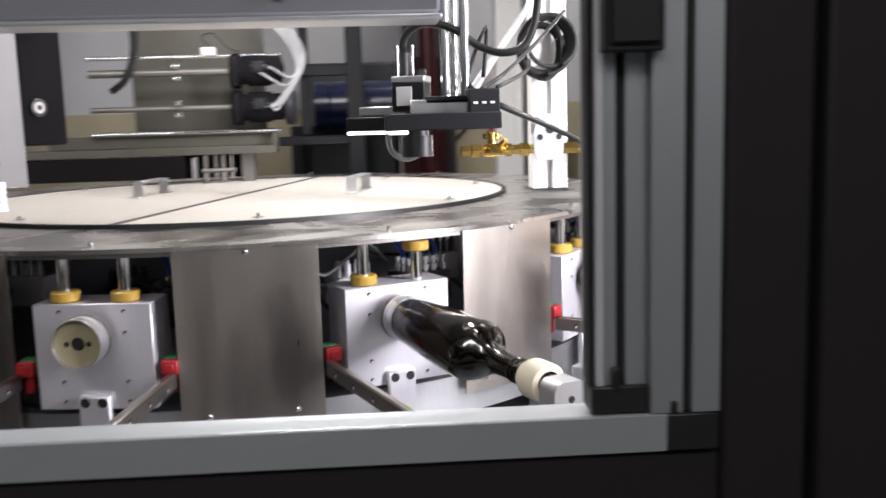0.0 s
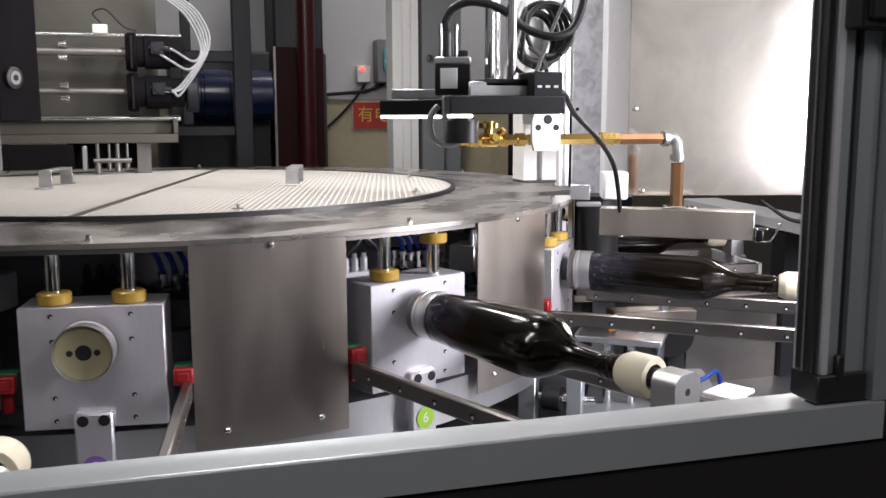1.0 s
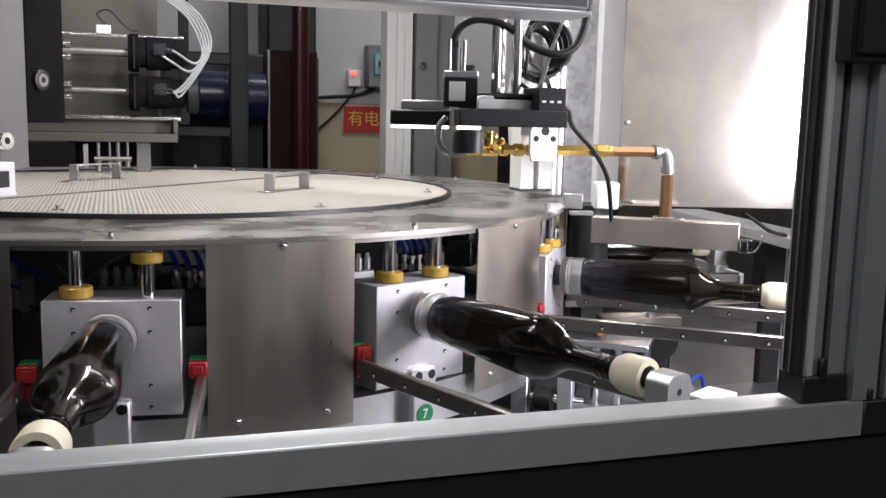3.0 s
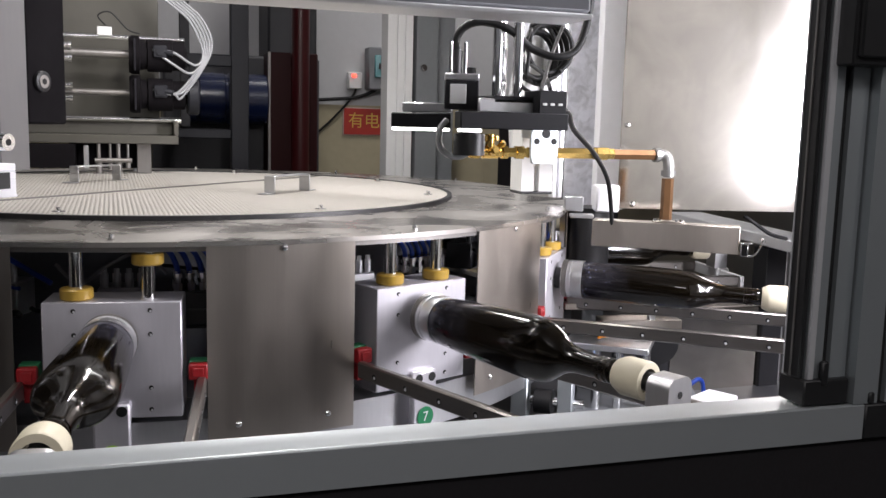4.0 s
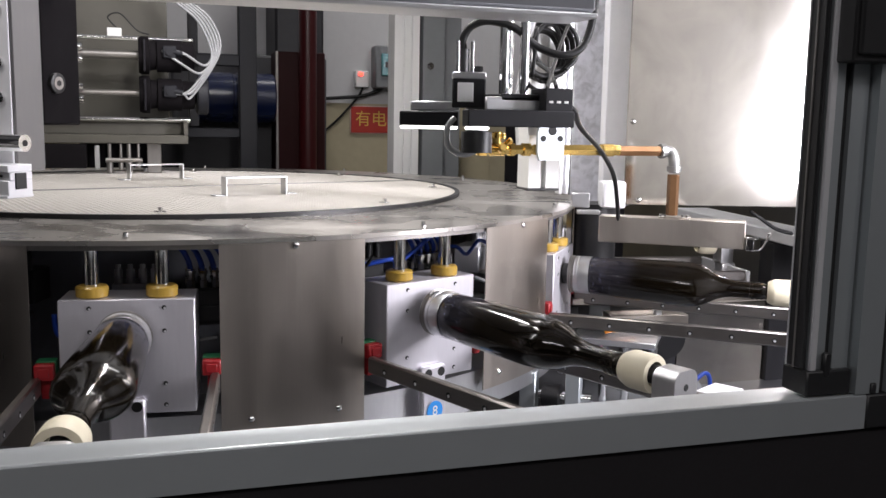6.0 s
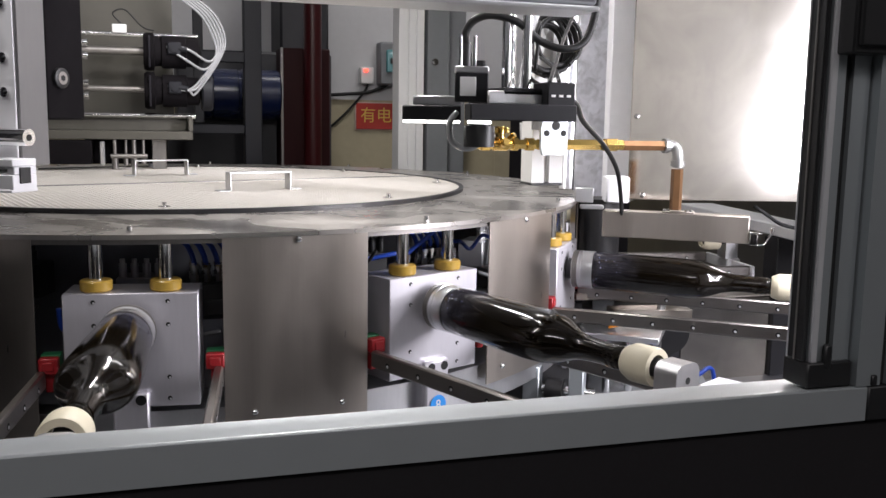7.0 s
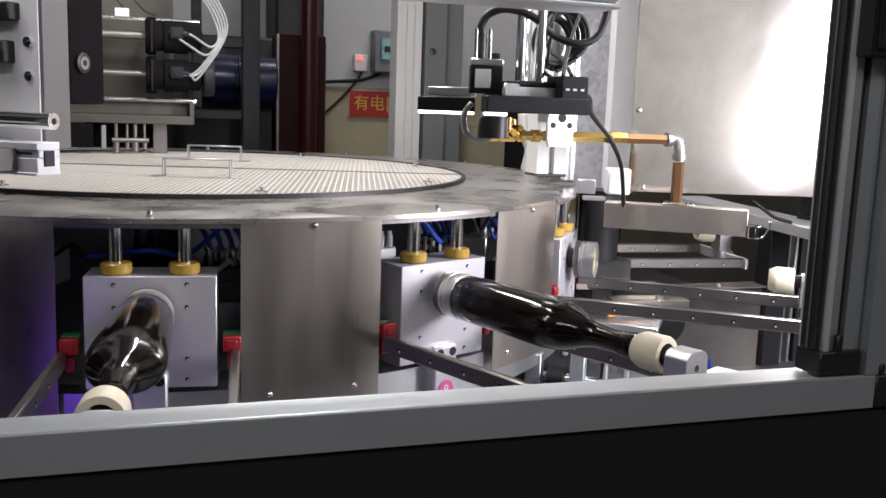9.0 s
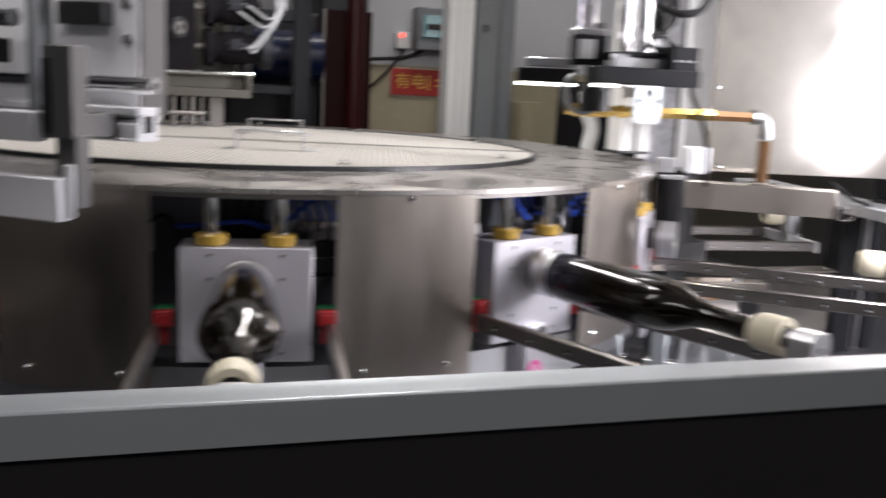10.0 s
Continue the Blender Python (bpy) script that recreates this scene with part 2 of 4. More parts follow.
def tube(bm, points, r, seg=8, steps=6):
    """A round hose through the points, smoothed."""
    pts = [Vector(p) for p in points]
    line = []
    for i in range(len(pts) - 1):
        p0, p1, p2, p3 = pts[max(i - 1, 0)], pts[i], pts[i + 1], pts[min(i + 2, len(pts) - 1)]
        for k in range(steps):
            t = k / steps
            line.append(0.5 * ((2 * p1) + (p2 - p0) * t + (2 * p0 - 5 * p1 + 4 * p2 - p3) * t * t + (3 * p1 - p0 - 3 * p2 + p3) * t ** 3))
    line.append(pts[-1])
    rings, side = [], None
    for i, p in enumerate(line):
        d = (line[min(i + 1, len(line) - 1)] - line[max(i - 1, 0)]).normalized()
        side = (Vector((0.31, 0.2, 1)) if side is None else side)
        side = (side - d * side.dot(d)).normalized()
        up = d.cross(side)
        rings.append([bm.verts.new(p + r * (math.cos(2 * math.pi * k / seg) * side + math.sin(2 * math.pi * k / seg) * up)) for k in range(seg)])
    for p, q in zip(rings, rings[1:]):
        for k in range(seg):
            bm.faces.new((p[k], p[(k + 1) % seg], q[(k + 1) % seg], q[k]))
    bm.faces.new(rings[0][::-1]), bm.faces.new(rings[-1])


def prism(bm, outline, z0, z1, m=None):
    """A flat outline (x, y), drawn out from z0 to z1."""
    lo = [bm.verts.new((x, y, z0)) for x, y in outline]
    hi = [bm.verts.new((x, y, z1)) for x, y in outline]
    n = len(lo)
    for i in range(n):
        bm.faces.new((lo[i], lo[(i + 1) % n], hi[(i + 1) % n], hi[i]))
    bm.faces.new(lo[::-1]), bm.faces.new(hi)
    bmesh.ops.recalc_face_normals(bm, faces=bm.faces)
    if m is not None:
        bmesh.ops.transform(bm, matrix=m, verts=lo + hi)


def arc_plate(bm, r0, r1, z0, z1, a0, a1, n=10):
    """A curved plate between two radii and two angles in degrees."""
    ring = []
    for i in range(n + 1):
        a = radians(a0 + (a1 - a0) * i / n)
        c, s = math.cos(a), math.sin(a)
        ring.append([bm.verts.new((r * c, r * s, z)) for r, z in ((r0, z0), (r1, z0), (r1, z1), (r0, z1))])
    full = abs(a1 - a0 - 360) < 1e-6
    for i in range(n):
        p, q = ring[i], ring[i + 1]
        for k in range(4):
            bm.faces.new((p[k], p[(k + 1) % 4], q[(k + 1) % 4], q[k]))
    if full:
        bmesh.ops.remove_doubles(bm, verts=bm.verts, dist=1e-6)
    else:
        bm.faces.new(ring[0][::-1]), bm.faces.new(ring[-1])
    bmesh.ops.recalc_face_normals(bm, faces=bm.faces)


def mesh_of(name, bm, mat, smooth=40):
    me = bpy.data.meshes.new(name)
    bm.to_mesh(me)
    bm.free()
    me.materials.append(mat)
    for p in me.polygons:
        p.use_smooth = True
    me.set_sharp_from_angle(angle=radians(smooth))
    return me


def part(name, bm, mat, parent=None, label="", smooth=40, m=None):
    """Links a bmesh, or a mesh that is already made, as one object under a thing."""
    me = bm if isinstance(bm, bpy.types.Mesh) else mesh_of(name, bm, mat, smooth)
    ob = new(name, me)
    ob.parent = parent
    if m is not None:
        ob.matrix_basis = m
    return tagged(ob, label)


def thing(name, label, category, group="", kind="", m=None):
    ob = new(name)
    ob.empty_display_size = 0.02
    if m is not None:
        ob.matrix_basis = m
    return tagged(ob, label, category, group, kind)


def solid(name, mat, *boxes, parent=None, label="", bevel=0.0015):
    bm = bmesh.new()
    for b in boxes:
        box(bm, b[0], b[1], b[2] if len(b) > 2 else 0.0, bevel)
    return part(name, bm, mat, parent, label)


def rods(name, mat, *items, parent=None, label="", seg=20):
    bm = bmesh.new()
    for a, b, r in items:
        rod(bm, a, b, r, seg)
    return part(name, bm, mat, parent, label)


def hose(name, mat, points, r, parent=None, label=""):
    bm = bmesh.new()
    tube(bm, points, r)
    return part(name, bm, mat, parent, label, 180)


# ---- the hall ----
def structure(name, mat, *boxes, label="", bevel=0.0):
    return tagged(solid(name, mat, *boxes, bevel=bevel), label, "", "", "structure")


structure("floor", FLOORM, ((0.5, -1.5, -0.06), (9, 8.4, 0.12)), label="grey painted factory floor")
structure("ceiling", WALLW, ((0.5, -1.5, 3.66), (9, 8.4, 0.12)), label="white factory ceiling")
structure("wall_north", WALLW, ((0.5, 2.22, 2.45), (9, 0.2, 2.30)), label="white plaster wall")
structure("wall_north_dado", WALLB, ((0.5, 2.215, 0.65), (9, 0.2, 1.30)), label="beige painted lower wall")
structure("wall_south", WALLW, ((0.5, -5.6, 1.8), (9, 0.2, 3.6)), label="white plaster wall")
structure("wall_west", WALLW, ((-3.9, -1.5, 1.8), (0.2, 8.2, 3.6)), label="white plaster wall")
structure("wall_east", WALLW, ((4.9, -1.5, 1.8), (0.2, 8.2, 3.6)), label="white plaster wall")


# ---- the front window of the machine ----
def profile_bar(w, d, slots):
    """Cross-section of a slotted bar, x from 0 to w, y from 0 (front) to d; slots: middles along the front."""
    out = [(0, 0)]
    for s in slots:
        out += [(s - 0.004, 0), (s - 0.004, 0.002), (s - 0.0035, 0.009), (s + 0.0035, 0.009), (s + 0.004, 0.002), (s + 0.004, 0)]
    return out + [(w, 0), (w, d), (0, d)]


FRONT = pose(0.016, -0.008, 0.0103, 0, 0, -1.386)


def window_frame():
    fr = thing("window_frame", "grey anodised aluminium machine window frame with black corner pieces", "window frame", m=FRONT)
    bm = bmesh.new()
    # bottom rail: a smooth front face and a top that steps down to the inside
    prism(bm, [(0, 0), (0.030, 0), (0.0315, 0.002), (0.0315, 0.004), (0.030, 0.006), (0.0295, 0.043), (0.022, 0.045), (0, 0.045)], -2.2, 0.539,
          Matrix(((0, 0, 1, 0), (0, 1, 0, -1.420), (1, 0, 0, 0.9605), (0, 0, 0, 1))))
    bmesh.ops.reverse_faces(bm, faces=bm.faces)
    part("bottom_rail", bm, ALU_MATT_LIT, fr)
    solid("corner_piece", BLACK, ((0.5605, -1.398, 0.976), (0.0425, 0.047, 0.0315)), parent=fr, label="black plastic corner piece")
    bm = bmesh.new()
    prism(bm, profile_bar(0.056, 0.05, (0.0295,)), 0.9925, 2.1, pose(0.5262, -1.420, 0))
    part("outer_post", bm, ALU_MATT, fr)
    bm = bmesh.new()
    prism(bm, profile_bar(0.042, 0.030, (0.021,)), 1.012, 2.1, pose(0.4825, -1.409, 0))
    part("door_stile", bm, ALU_MATT, fr)
    solid("seal_strip", BLACK, ((0.4795, -1.397, 1.55), (0.005, 0.022, 1.07)), parent=fr, label="black rubber seal")
    solid("bright_edge", WHITE_ALU, ((0.4862, -1.4098, 1.5565), (0.0074, 0.004, 1.087)), parent=fr, bevel=0.001)
    solid("seal_lip", WHITE_ALU, ((0.4767, -1.3872, 1.55), (0.0012, 0.0016, 1.07)), parent=fr, bevel=0.0003)
    solid("seal_lip", DULL, ((0.4767, -1.3968, 1.55), (0.0012, 0.0022, 1.07)), parent=fr, bevel=0.0003)
    solid("slot_shade", HOLE, ((0.5035, -1.4032, 1.556), (0.0064, 0.003, 1.086)), parent=fr, bevel=0, label="dark strip added as shade in the slot")
    solid("slot_shade", HOLE, ((0.5557, -1.4142, 1.546), (0.0064, 0.003, 1.106)), parent=fr, bevel=0, label="dark strip added as shade in the slot")
    solid("stile_foot", BLACK, ((0.5015, -1.398, 1.0035), (0.047, 0.034, 0.023)), ((0.4985, -1.413, 1.020), (0.0075, 0.006, 0.022)),
          ((0.5445, -1.4205, 0.9975), (0.006, 0.004, 0.010)), parent=fr, label="black plastic foot")
    solid("latch", BLACK, ((0.5095, -1.418, 1.362), (0.046, 0.026, 0.162)), ((0.5095, -1.433, 1.362), (0.038, 0.006, 0.150)), parent=fr, label="black plastic latch block")


window_frame()


def cabinet_front():
    cab = thing("machine_cabinet", "charcoal powder-coated machine cabinet round the window", "cabinet", m=FRONT)
    solid("lower_panel", PANEL, ((-0.83, -1.405, 0.474), (2.83, 0.02, 0.969)), parent=cab, bevel=0.003)
    solid("door", PANEL, ((0.6195, -1.409, 1.04), (0.069, 0.03, 2.1)), parent=cab, bevel=0.004)
    solid("side_panel", PANEL, ((-1.55, -1.409, 1.535), (1.40, 0.03, 1.13)), parent=cab, bevel=0.004)
    solid("side_panel", PANEL, ((1.17, -1.409, 1.04), (1.01, 0.03, 2.1)), parent=cab, bevel=0.004)
    solid("unseen_reflector", MID_GREY, ((1.17, -1.391, 1.37), (0.99, 0.004, 1.42)), parent=cab, label="unseen pale sheet added to reflect in the steel cover")
    solid("gap_shade", HOLE, ((0.6595, -1.394, 1.04), (0.0105, 0.02, 2.1)), parent=cab)


cabinet_front()


def gantry():
    g = thing("overhead_beam", "grey painted steel beam above the turntable", "beam")
    solid("beam_box", BEAMC, ((-0.61, -1.160, 1.425), (1.952, 0.066, 0.15)), parent=g, bevel=0.004)
    solid("bottom_lip", ALU, ((-0.61, -1.160, 1.3475), (1.955, 0.070, 0.005)), parent=g)
    rods("plug", BLACK, ((0.204, -1.1925, 1.372), (0.204, -1.1965, 1.372), 0.007), parent=g, label="black round plug")


gantry()

# ---- the turntable ----
SLOT = -67.5
BOTTLED = (6, 7, 8, 9)
carousel = thing("turntable", "round stainless steel indexing turntable with twelve bottle stations", "turntable")


def at_station(n, extra=0.0):
    return Matrix.Rotation(radians(SLOT + 30 * (n - 6) + extra), 4, "Z")


def turntable_body():
    bm = bmesh.new()
    arc_plate(bm, 0.585, 0.848, 1.0705, 1.0770, 0, 360, 144)
    part("top_ring", bm, STEEL_TOP, carousel, "wiped stainless steel ring with smears")
    bm = bmesh.new()
    arc_plate(bm, 0.832, 0.842, 1.0635, 1.0702, 0, 360, 144)
    part("rim_lip", bm, DULL, carousel)
    bm = bmesh.new()
    arc_plate(bm, 0.594, 0.603, 1.0772, 1.0845, 0, 360, 120)
    part("grille_edge", bm, BLACK, carousel, "black rubber edging")
    bm = bmesh.new()
    arc_plate(bm, 0.585, 0.59, 1.06, 1.0772, 0, 360, 96)
    part("inner_lip", bm, DARK, carousel)
    # two half-discs of square grille, each with its handle
    for side in (0, 1):
        turn = Matrix.Rotation(radians(-44 + 30 + 180 * side), 4, "Z")
        bm = bmesh.new()
        R, step = 0.594, 0.0105
        verts, faces = [], []

        def bar(x0, y0, x1, y1, z0, z1):
            i = len(verts)
            verts.extend([(x0, y0, z0), (x1, y0, z0), (x1, y1, z0), (x0, y1, z0), (x0, y0, z1), (x1, y0, z1), (x1, y1, z1), (x0, y1, z1)])
            faces.extend([(i + 4, i + 5, i + 6, i + 7), (i, i + 1, i + 5, i + 4), (i + 1, i + 2, i + 6, i + 5), (i + 2, i + 3, i + 7, i + 6), (i + 3, i, i + 4, i + 7)])
        k = int(R / step)
        for j in range(-k, k + 1):
            y = j * step
            h = math.sqrt(max(0, R * R - y * y))
            if h > 0.01:
                bar(0.003, y - 0.0012, h, y + 0.0012, 1.0820, 1.0829)
        for j in range(1, k + 1):
            x = j * step
            h = math.sqrt(max(0, R * R - x * x))
            bar(x - 0.0012, -h, x + 0.0012, h, 1.0817, 1.0826)
        me = bpy.data.meshes.new("grille_half")
        me.from_pydata(verts, [], faces)
        me.materials.append(GRILLE)
        ob = part("grille_half", me, GRILLE, carousel, "cream square-mesh grille half", m=turn)
        bm = bmesh.new()
        box(bm, (0.004, 0, 1.0818), (0.006, 1.18, 0.0045), 0, 0)
        part("seam_bar", bm, GREY_BAR, ob)
        bm = bmesh.new()
        w, hx, hy = 0.026, (0.260, 0.231)[side], (0.060, -0.017)[side]
        for y, z, d, height in ((-0.0625, 1.1005, 0.003, 0.034), (0.0625, 1.1005, 0.003, 0.034), (0, 1.1185, 0.128, 0.003), (-0.074, 1.0845, 0.024, 0.002), (0.074, 1.0845, 0.024, 0.002)):
            box(bm, (hx, hy + y, z), (w, d, height), 0, 0.0005)
        part("handle", bm, ALU, ob, "bent sheet-steel handle")
        for a in (-66, -22, 22, 66):
            c, s = 0.553 * math.cos(radians(a)), 0.553 * math.sin(radians(a))
            bm = bmesh.new()
            rod(bm, (c, s, 1.0835), (c, s, 1.0850), 0.010, 14)
            rod(bm, (c, s, 1.0850), (c, s, 1.0910), 0.0042, 10)
            part("screw", bm, CHROME, ob)
    bm = bmesh.new()
    arc_plate(bm, 0.02, 0.585, 1.066, 1.070, 0, 360, 64)
    part("under_plate", bm, DARK, carousel)
    bm = bmesh.new()
    arc_plate(bm, 0.53, 0.56, 0.74, 1.06, 0, 360, 72)
    part("inner_drum", bm, BEAMC, carousel, "dark inner drum")
    bm = bmesh.new()
    arc_plate(bm, 0.56, 0.789, 0.772, 0.784, 0, 360, 96)
    part("lower_ring", bm, ALU, carousel, "bare aluminium lower ring")
    bm = bmesh.new()
    arc_plate(bm, 0.79, 0.832, 0.772, 0.836, 0, 360, 96)
    part("station_ring", bm, ALU, carousel, "bare aluminium ring under the stations")
    bm = bmesh.new()
    rod(bm, (0, 0, 0.646), (0, 0, 0.772), 0.3, 48)
    part("pedestal", bm, DARK, carousel)


turntable_body()


def number_sticker(n, block):
    bm = bmesh.new()
    rod(bm, (0.857, 0, 0.800), (0.8576, 0, 0.800), 0.0155, 24)
    s = part("number_sticker", bm, material("sticker_paper", STICKERS[n], 0.5, bump=0), block, "round coloured sticker with a printed number %d" % n)
    text = bpy.data.curves.new("digit", "FONT")
    text.body, text.size, text.align_x, text.align_y, text.extrude = str(n), 0.021, "CENTER", "CENTER", 0.0001
    ob = new("digit", text)
    ob.parent = s
    ob.matrix_basis = Matrix(((0, 0, 1, 0.8580), (1, 0, 0, 0), (0, 1, 0, 0.800), (0, 0, 0, 1)))
    text.materials.append(INK)


def station_meshes():
    k = {}
    bm = bmesh.new()
    box(bm, (0.808, 0.002, 0.9235), (0.072, 0.170, 0.153), 0, 0.0012)
    k["block"] = mesh_of("slide_block", bm, BLOCK)
    bm = bmesh.new()
    rod(bm, (0.8438, 0, 0), (0.8446, 0, 0), 0.0030, 10)
    k["holes"] = mesh_of("screw_hole", bm, HOLE)
    bm = bmesh.new()
    rod(bm, (0.8446, 0.0008, -0.0010), (0.8450, 0.0008, -0.0010), 0.0016, 8)
    k["screw_glint"] = mesh_of("screw_glint", bm, WHITE_ALU)
    bm = bmesh.new()
    rod(bm, (0.822, 0, 0.90), (0.822, 0, 1.069), 0.0092, 20)
    k["rod"] = mesh_of("guide_rod", bm, CHROME)
    bm = bmesh.new()
    lathe(bm, [(0, 0.0095), (0, 0.0185), (0.002, 0.0205), (0.013, 0.0205), (0.015, 0.0185), (0.015, 0.0095)], 28, pose(0, 0, 0, 0, -90, 0), close=True)
    k["collar"] = mesh_of("collar", bm, YELLOW)
    bm = bmesh.new()
    lathe(bm, [(0.8585, 0.018), (0.8585, 0.0345), (0.8592, 0.0352), (0.8612, 0.0352), (0.8618, 0.0335), (0.8626, 0.0335), (0.8632, 0.0352), (0.8650, 0.0352), (0.8656, 0.0332), (0.8664, 0.0332), (0.8670, 0.0346), (0.8684, 0.0346),
               (0.8690, 0.0325), (0.8690, 0.018)], 40, pose(0, 0, 0.9535), close=True)
    k["flange"] = mesh_of("chuck_flange", bm, DULL, 25)
    bm = bmesh.new()
    lathe(bm, [(0.8690, 0.020), (0.8690, 0.0342), (0.8700, 0.0350), (0.8755, 0.0350), (0.8762, 0.0338), (0.8780, 0.0338), (0.8787, 0.0350), (0.8955, 0.0350), (0.8970, 0.0346), (0.8970, 0.0338), (0.888, 0.0326), (0.888, 0.020)], 44, pose(0, 0, 0.9535), close=True)
    k["sleeve"] = mesh_of("chuck_sleeve", bm, ALU, 25)
    bm = bmesh.new()
    lathe(bm, [(0.886, 0.0325), (0.8915, 0.0325), (0.8910, 0.030), (0.8895, 0.012), (0.8895, 0.0095), (0.886, 0.0095)], 36, pose(0, 0, 0.9535), close=True)
    k["face"] = mesh_of("chuck_face", bm, FACE_SHADED)
    bm = bmesh.new()
    rod(bm, (0.8885, 0, 0.9535), (0.8890, 0, 0.9535), 0.0096, 16)
    for y in (-0.0155, 0.0155):
        rod(bm, (0.8895, y, 0.9535), (0.8904, y, 0.9535), 0.0038, 12)
    k["face_holes"] = mesh_of("face_hole", bm, HOLE)
    bm = bmesh.new()
    rod(bm, (0.843, 0, 0.9535), (0.8695, 0, 0.9535), 0.0195, 28)
    k["chuck_spindle"] = mesh_of("chuck_spindle", bm, BLACK)
    bm = bmesh.new()
    box(bm, (0.850, 0.0, 0.8165), (0.012, 0.046, 0.106), 0, 0.003)
    k["foot"] = mesh_of("foot_plate", bm, BLOCK)
    bm = bmesh.new()
    rod(bm, (0.8555, 0, 0.8595), (0.8564, 0, 0.8595), 0.0070, 16)
    k["foot_holes"] = mesh_of("bolt_hole", bm, HOLE)
    bm = bmesh.new()
    box(bm, (0.838, 0, 0.9055), (0.014, 0.024, 0.021), 0, 0.0015)
    box(bm, (0.8455, 0, 0.9055), (0.003, 0.014, 0.012), 0, 0.0008)
    box(bm, (0.829, 0, 0.881), (0.010, 0.012, 0.026), 0, 0.001)
    k["sensor"] = mesh_of("sensor_block", bm, RED)
    bm = bmesh.new()
    box(bm, (0.821, 0, 0.9065), (0.019, 0.0244, 0.0225), 0, 0.001)
    k["sensor_green"] = mesh_of("sensor_back", bm, GREEN)
    bm = bmesh.new()
    box(bm, (1.062, 0, 0.888), (0.435, 0.012, 0.024), 0, 0.0025)
    k["arm"] = mesh_of("arm_bar", bm, GREY_BAR)
    bm = bmesh.new()
    rod(bm, (0.0006, -0.0068, 0.8852), (0.0006, 0.0068, 0.8852), 0.0024, 8)
    k["arm_bolts"] = mesh_of("arm_bolt", bm, WHITE_ALU)
    bm = bmesh.new()
    rod(bm, (0, -0.0064, 0.886), (0, 0.0064, 0.886), 0.0042, 10)
    k["arm_holes"] = mesh_of("bolt_recess", bm, HOLE)
    bm = bmesh.new()
    crown = [(sx * (0.009 + 0.013 * math.cos(radians(a))), 0.947 + 0.013 * math.sin(radians(a))) for sx, span in ((1, range(0, 91, 15)), (-1, range(90, -1, -15))) for a in span]
    prism(bm, [(-0.022, 0.903), (0.022, 0.903)] + crown, 1.265, 1.296,
          Matrix(((0, 0, 1, 0), (1, 0, 0, 0), (0, 1, 0, 0), (0, 0, 0, 1))))
    k["tail"] = mesh_of("tail_block", bm, ALU)
    bm = bmesh.new()
    rod(bm, (1.2955, 0, 0.940), (1.2964, 0, 0.940), 0.0042, 12)
    k["tail_hole"] = mesh_of("tail_screw_hole", bm, HOLE)
    bm = bmesh.new()
    box(bm, (1.286, 0, 0.886), (0.010, 0.236, 0.026), 0, 0.002)
    box(bm, (1.287, 0, 0.882), (0.034, 0.046, 0.044), 0, 0.004)
    k["cross"] = mesh_of("cross_plate", bm, WHITE_ALU)
    bm = bmesh.new()
    lathe(bm, [(1.210, 0.0162), (1.210, 0.0178), (1.2115, 0.0190), (1.2205, 0.0230), (1.2235, 0.0236), (1.250, 0.0236), (1.253, 0.0225), (1.253, 0.015), (1.238, 0.0165)], 32, pose(0, 0, 0.9460), close=True)
    k["cup"] = mesh_of("tail_cup", bm, CREAM)
    bm = bmesh.new()
    rod(bm, (1.218, 0, 0.9460), (1.266, 0, 0.9460), 0.0115, 20)
    k["spindle"] = mesh_of("tail_spindle", bm, BLACK)
    bm = bmesh.new()
    arc_plate(bm, 0.8445, 0.8465, 0.806, 1.0700, 15 - 6.95, 15 + 6.95, 10)
    k["skirt"] = mesh_of("skirt_panel", bm, STEEL, 60)
    bm = bmesh.new()
    lathe(bm, [(0, 0.0045), (0.002, 0.0045), (0.004, 0.0025), (0.0042, 0.0008)], 12)
    k["screw"] = mesh_of("screw", bm, CHROME)
    bm = bmesh.new()
    rod(bm, (0.823, 0, 1.077), (0.823, 0, 1.0805), 0.0045, 6)
    rod(bm, (0.823, 0, 1.0805), (0.823, 0, 1.0850), 0.0035, 12)
    k["rim_bolt"] = mesh_of("rim_bolt", bm, CHROME)
    return k


def fitting_mesh():
    """One push-in air fitting."""
    bm = bmesh.new()
    rod(bm, (0, 0, 0.992), (0, 0, 1.004), 0.0068, 8)
    rod(bm, (0, 0, 1.004), (0, 0, 1.012), 0.0045, 8)
    rod(bm, (0, 0, 1.012), (0, 0, 1.018), 0.0062, 8)
    return mesh_of("air_fitting", bm, CHROME)


MESH = station_meshes()
MESH["fittings"] = fitting_mesh()
bm = bmesh.new()
box(bm, (0.715, 0, 0.966), (0.062, 0.09, 0.052), 0, 0.002)
box(bm, (0.749, 0, 0.958), (0.006, 0.078, 0.022), 0, 0.001)
MESH["manifold"] = mesh_of("valve_manifold", bm, BLACK)


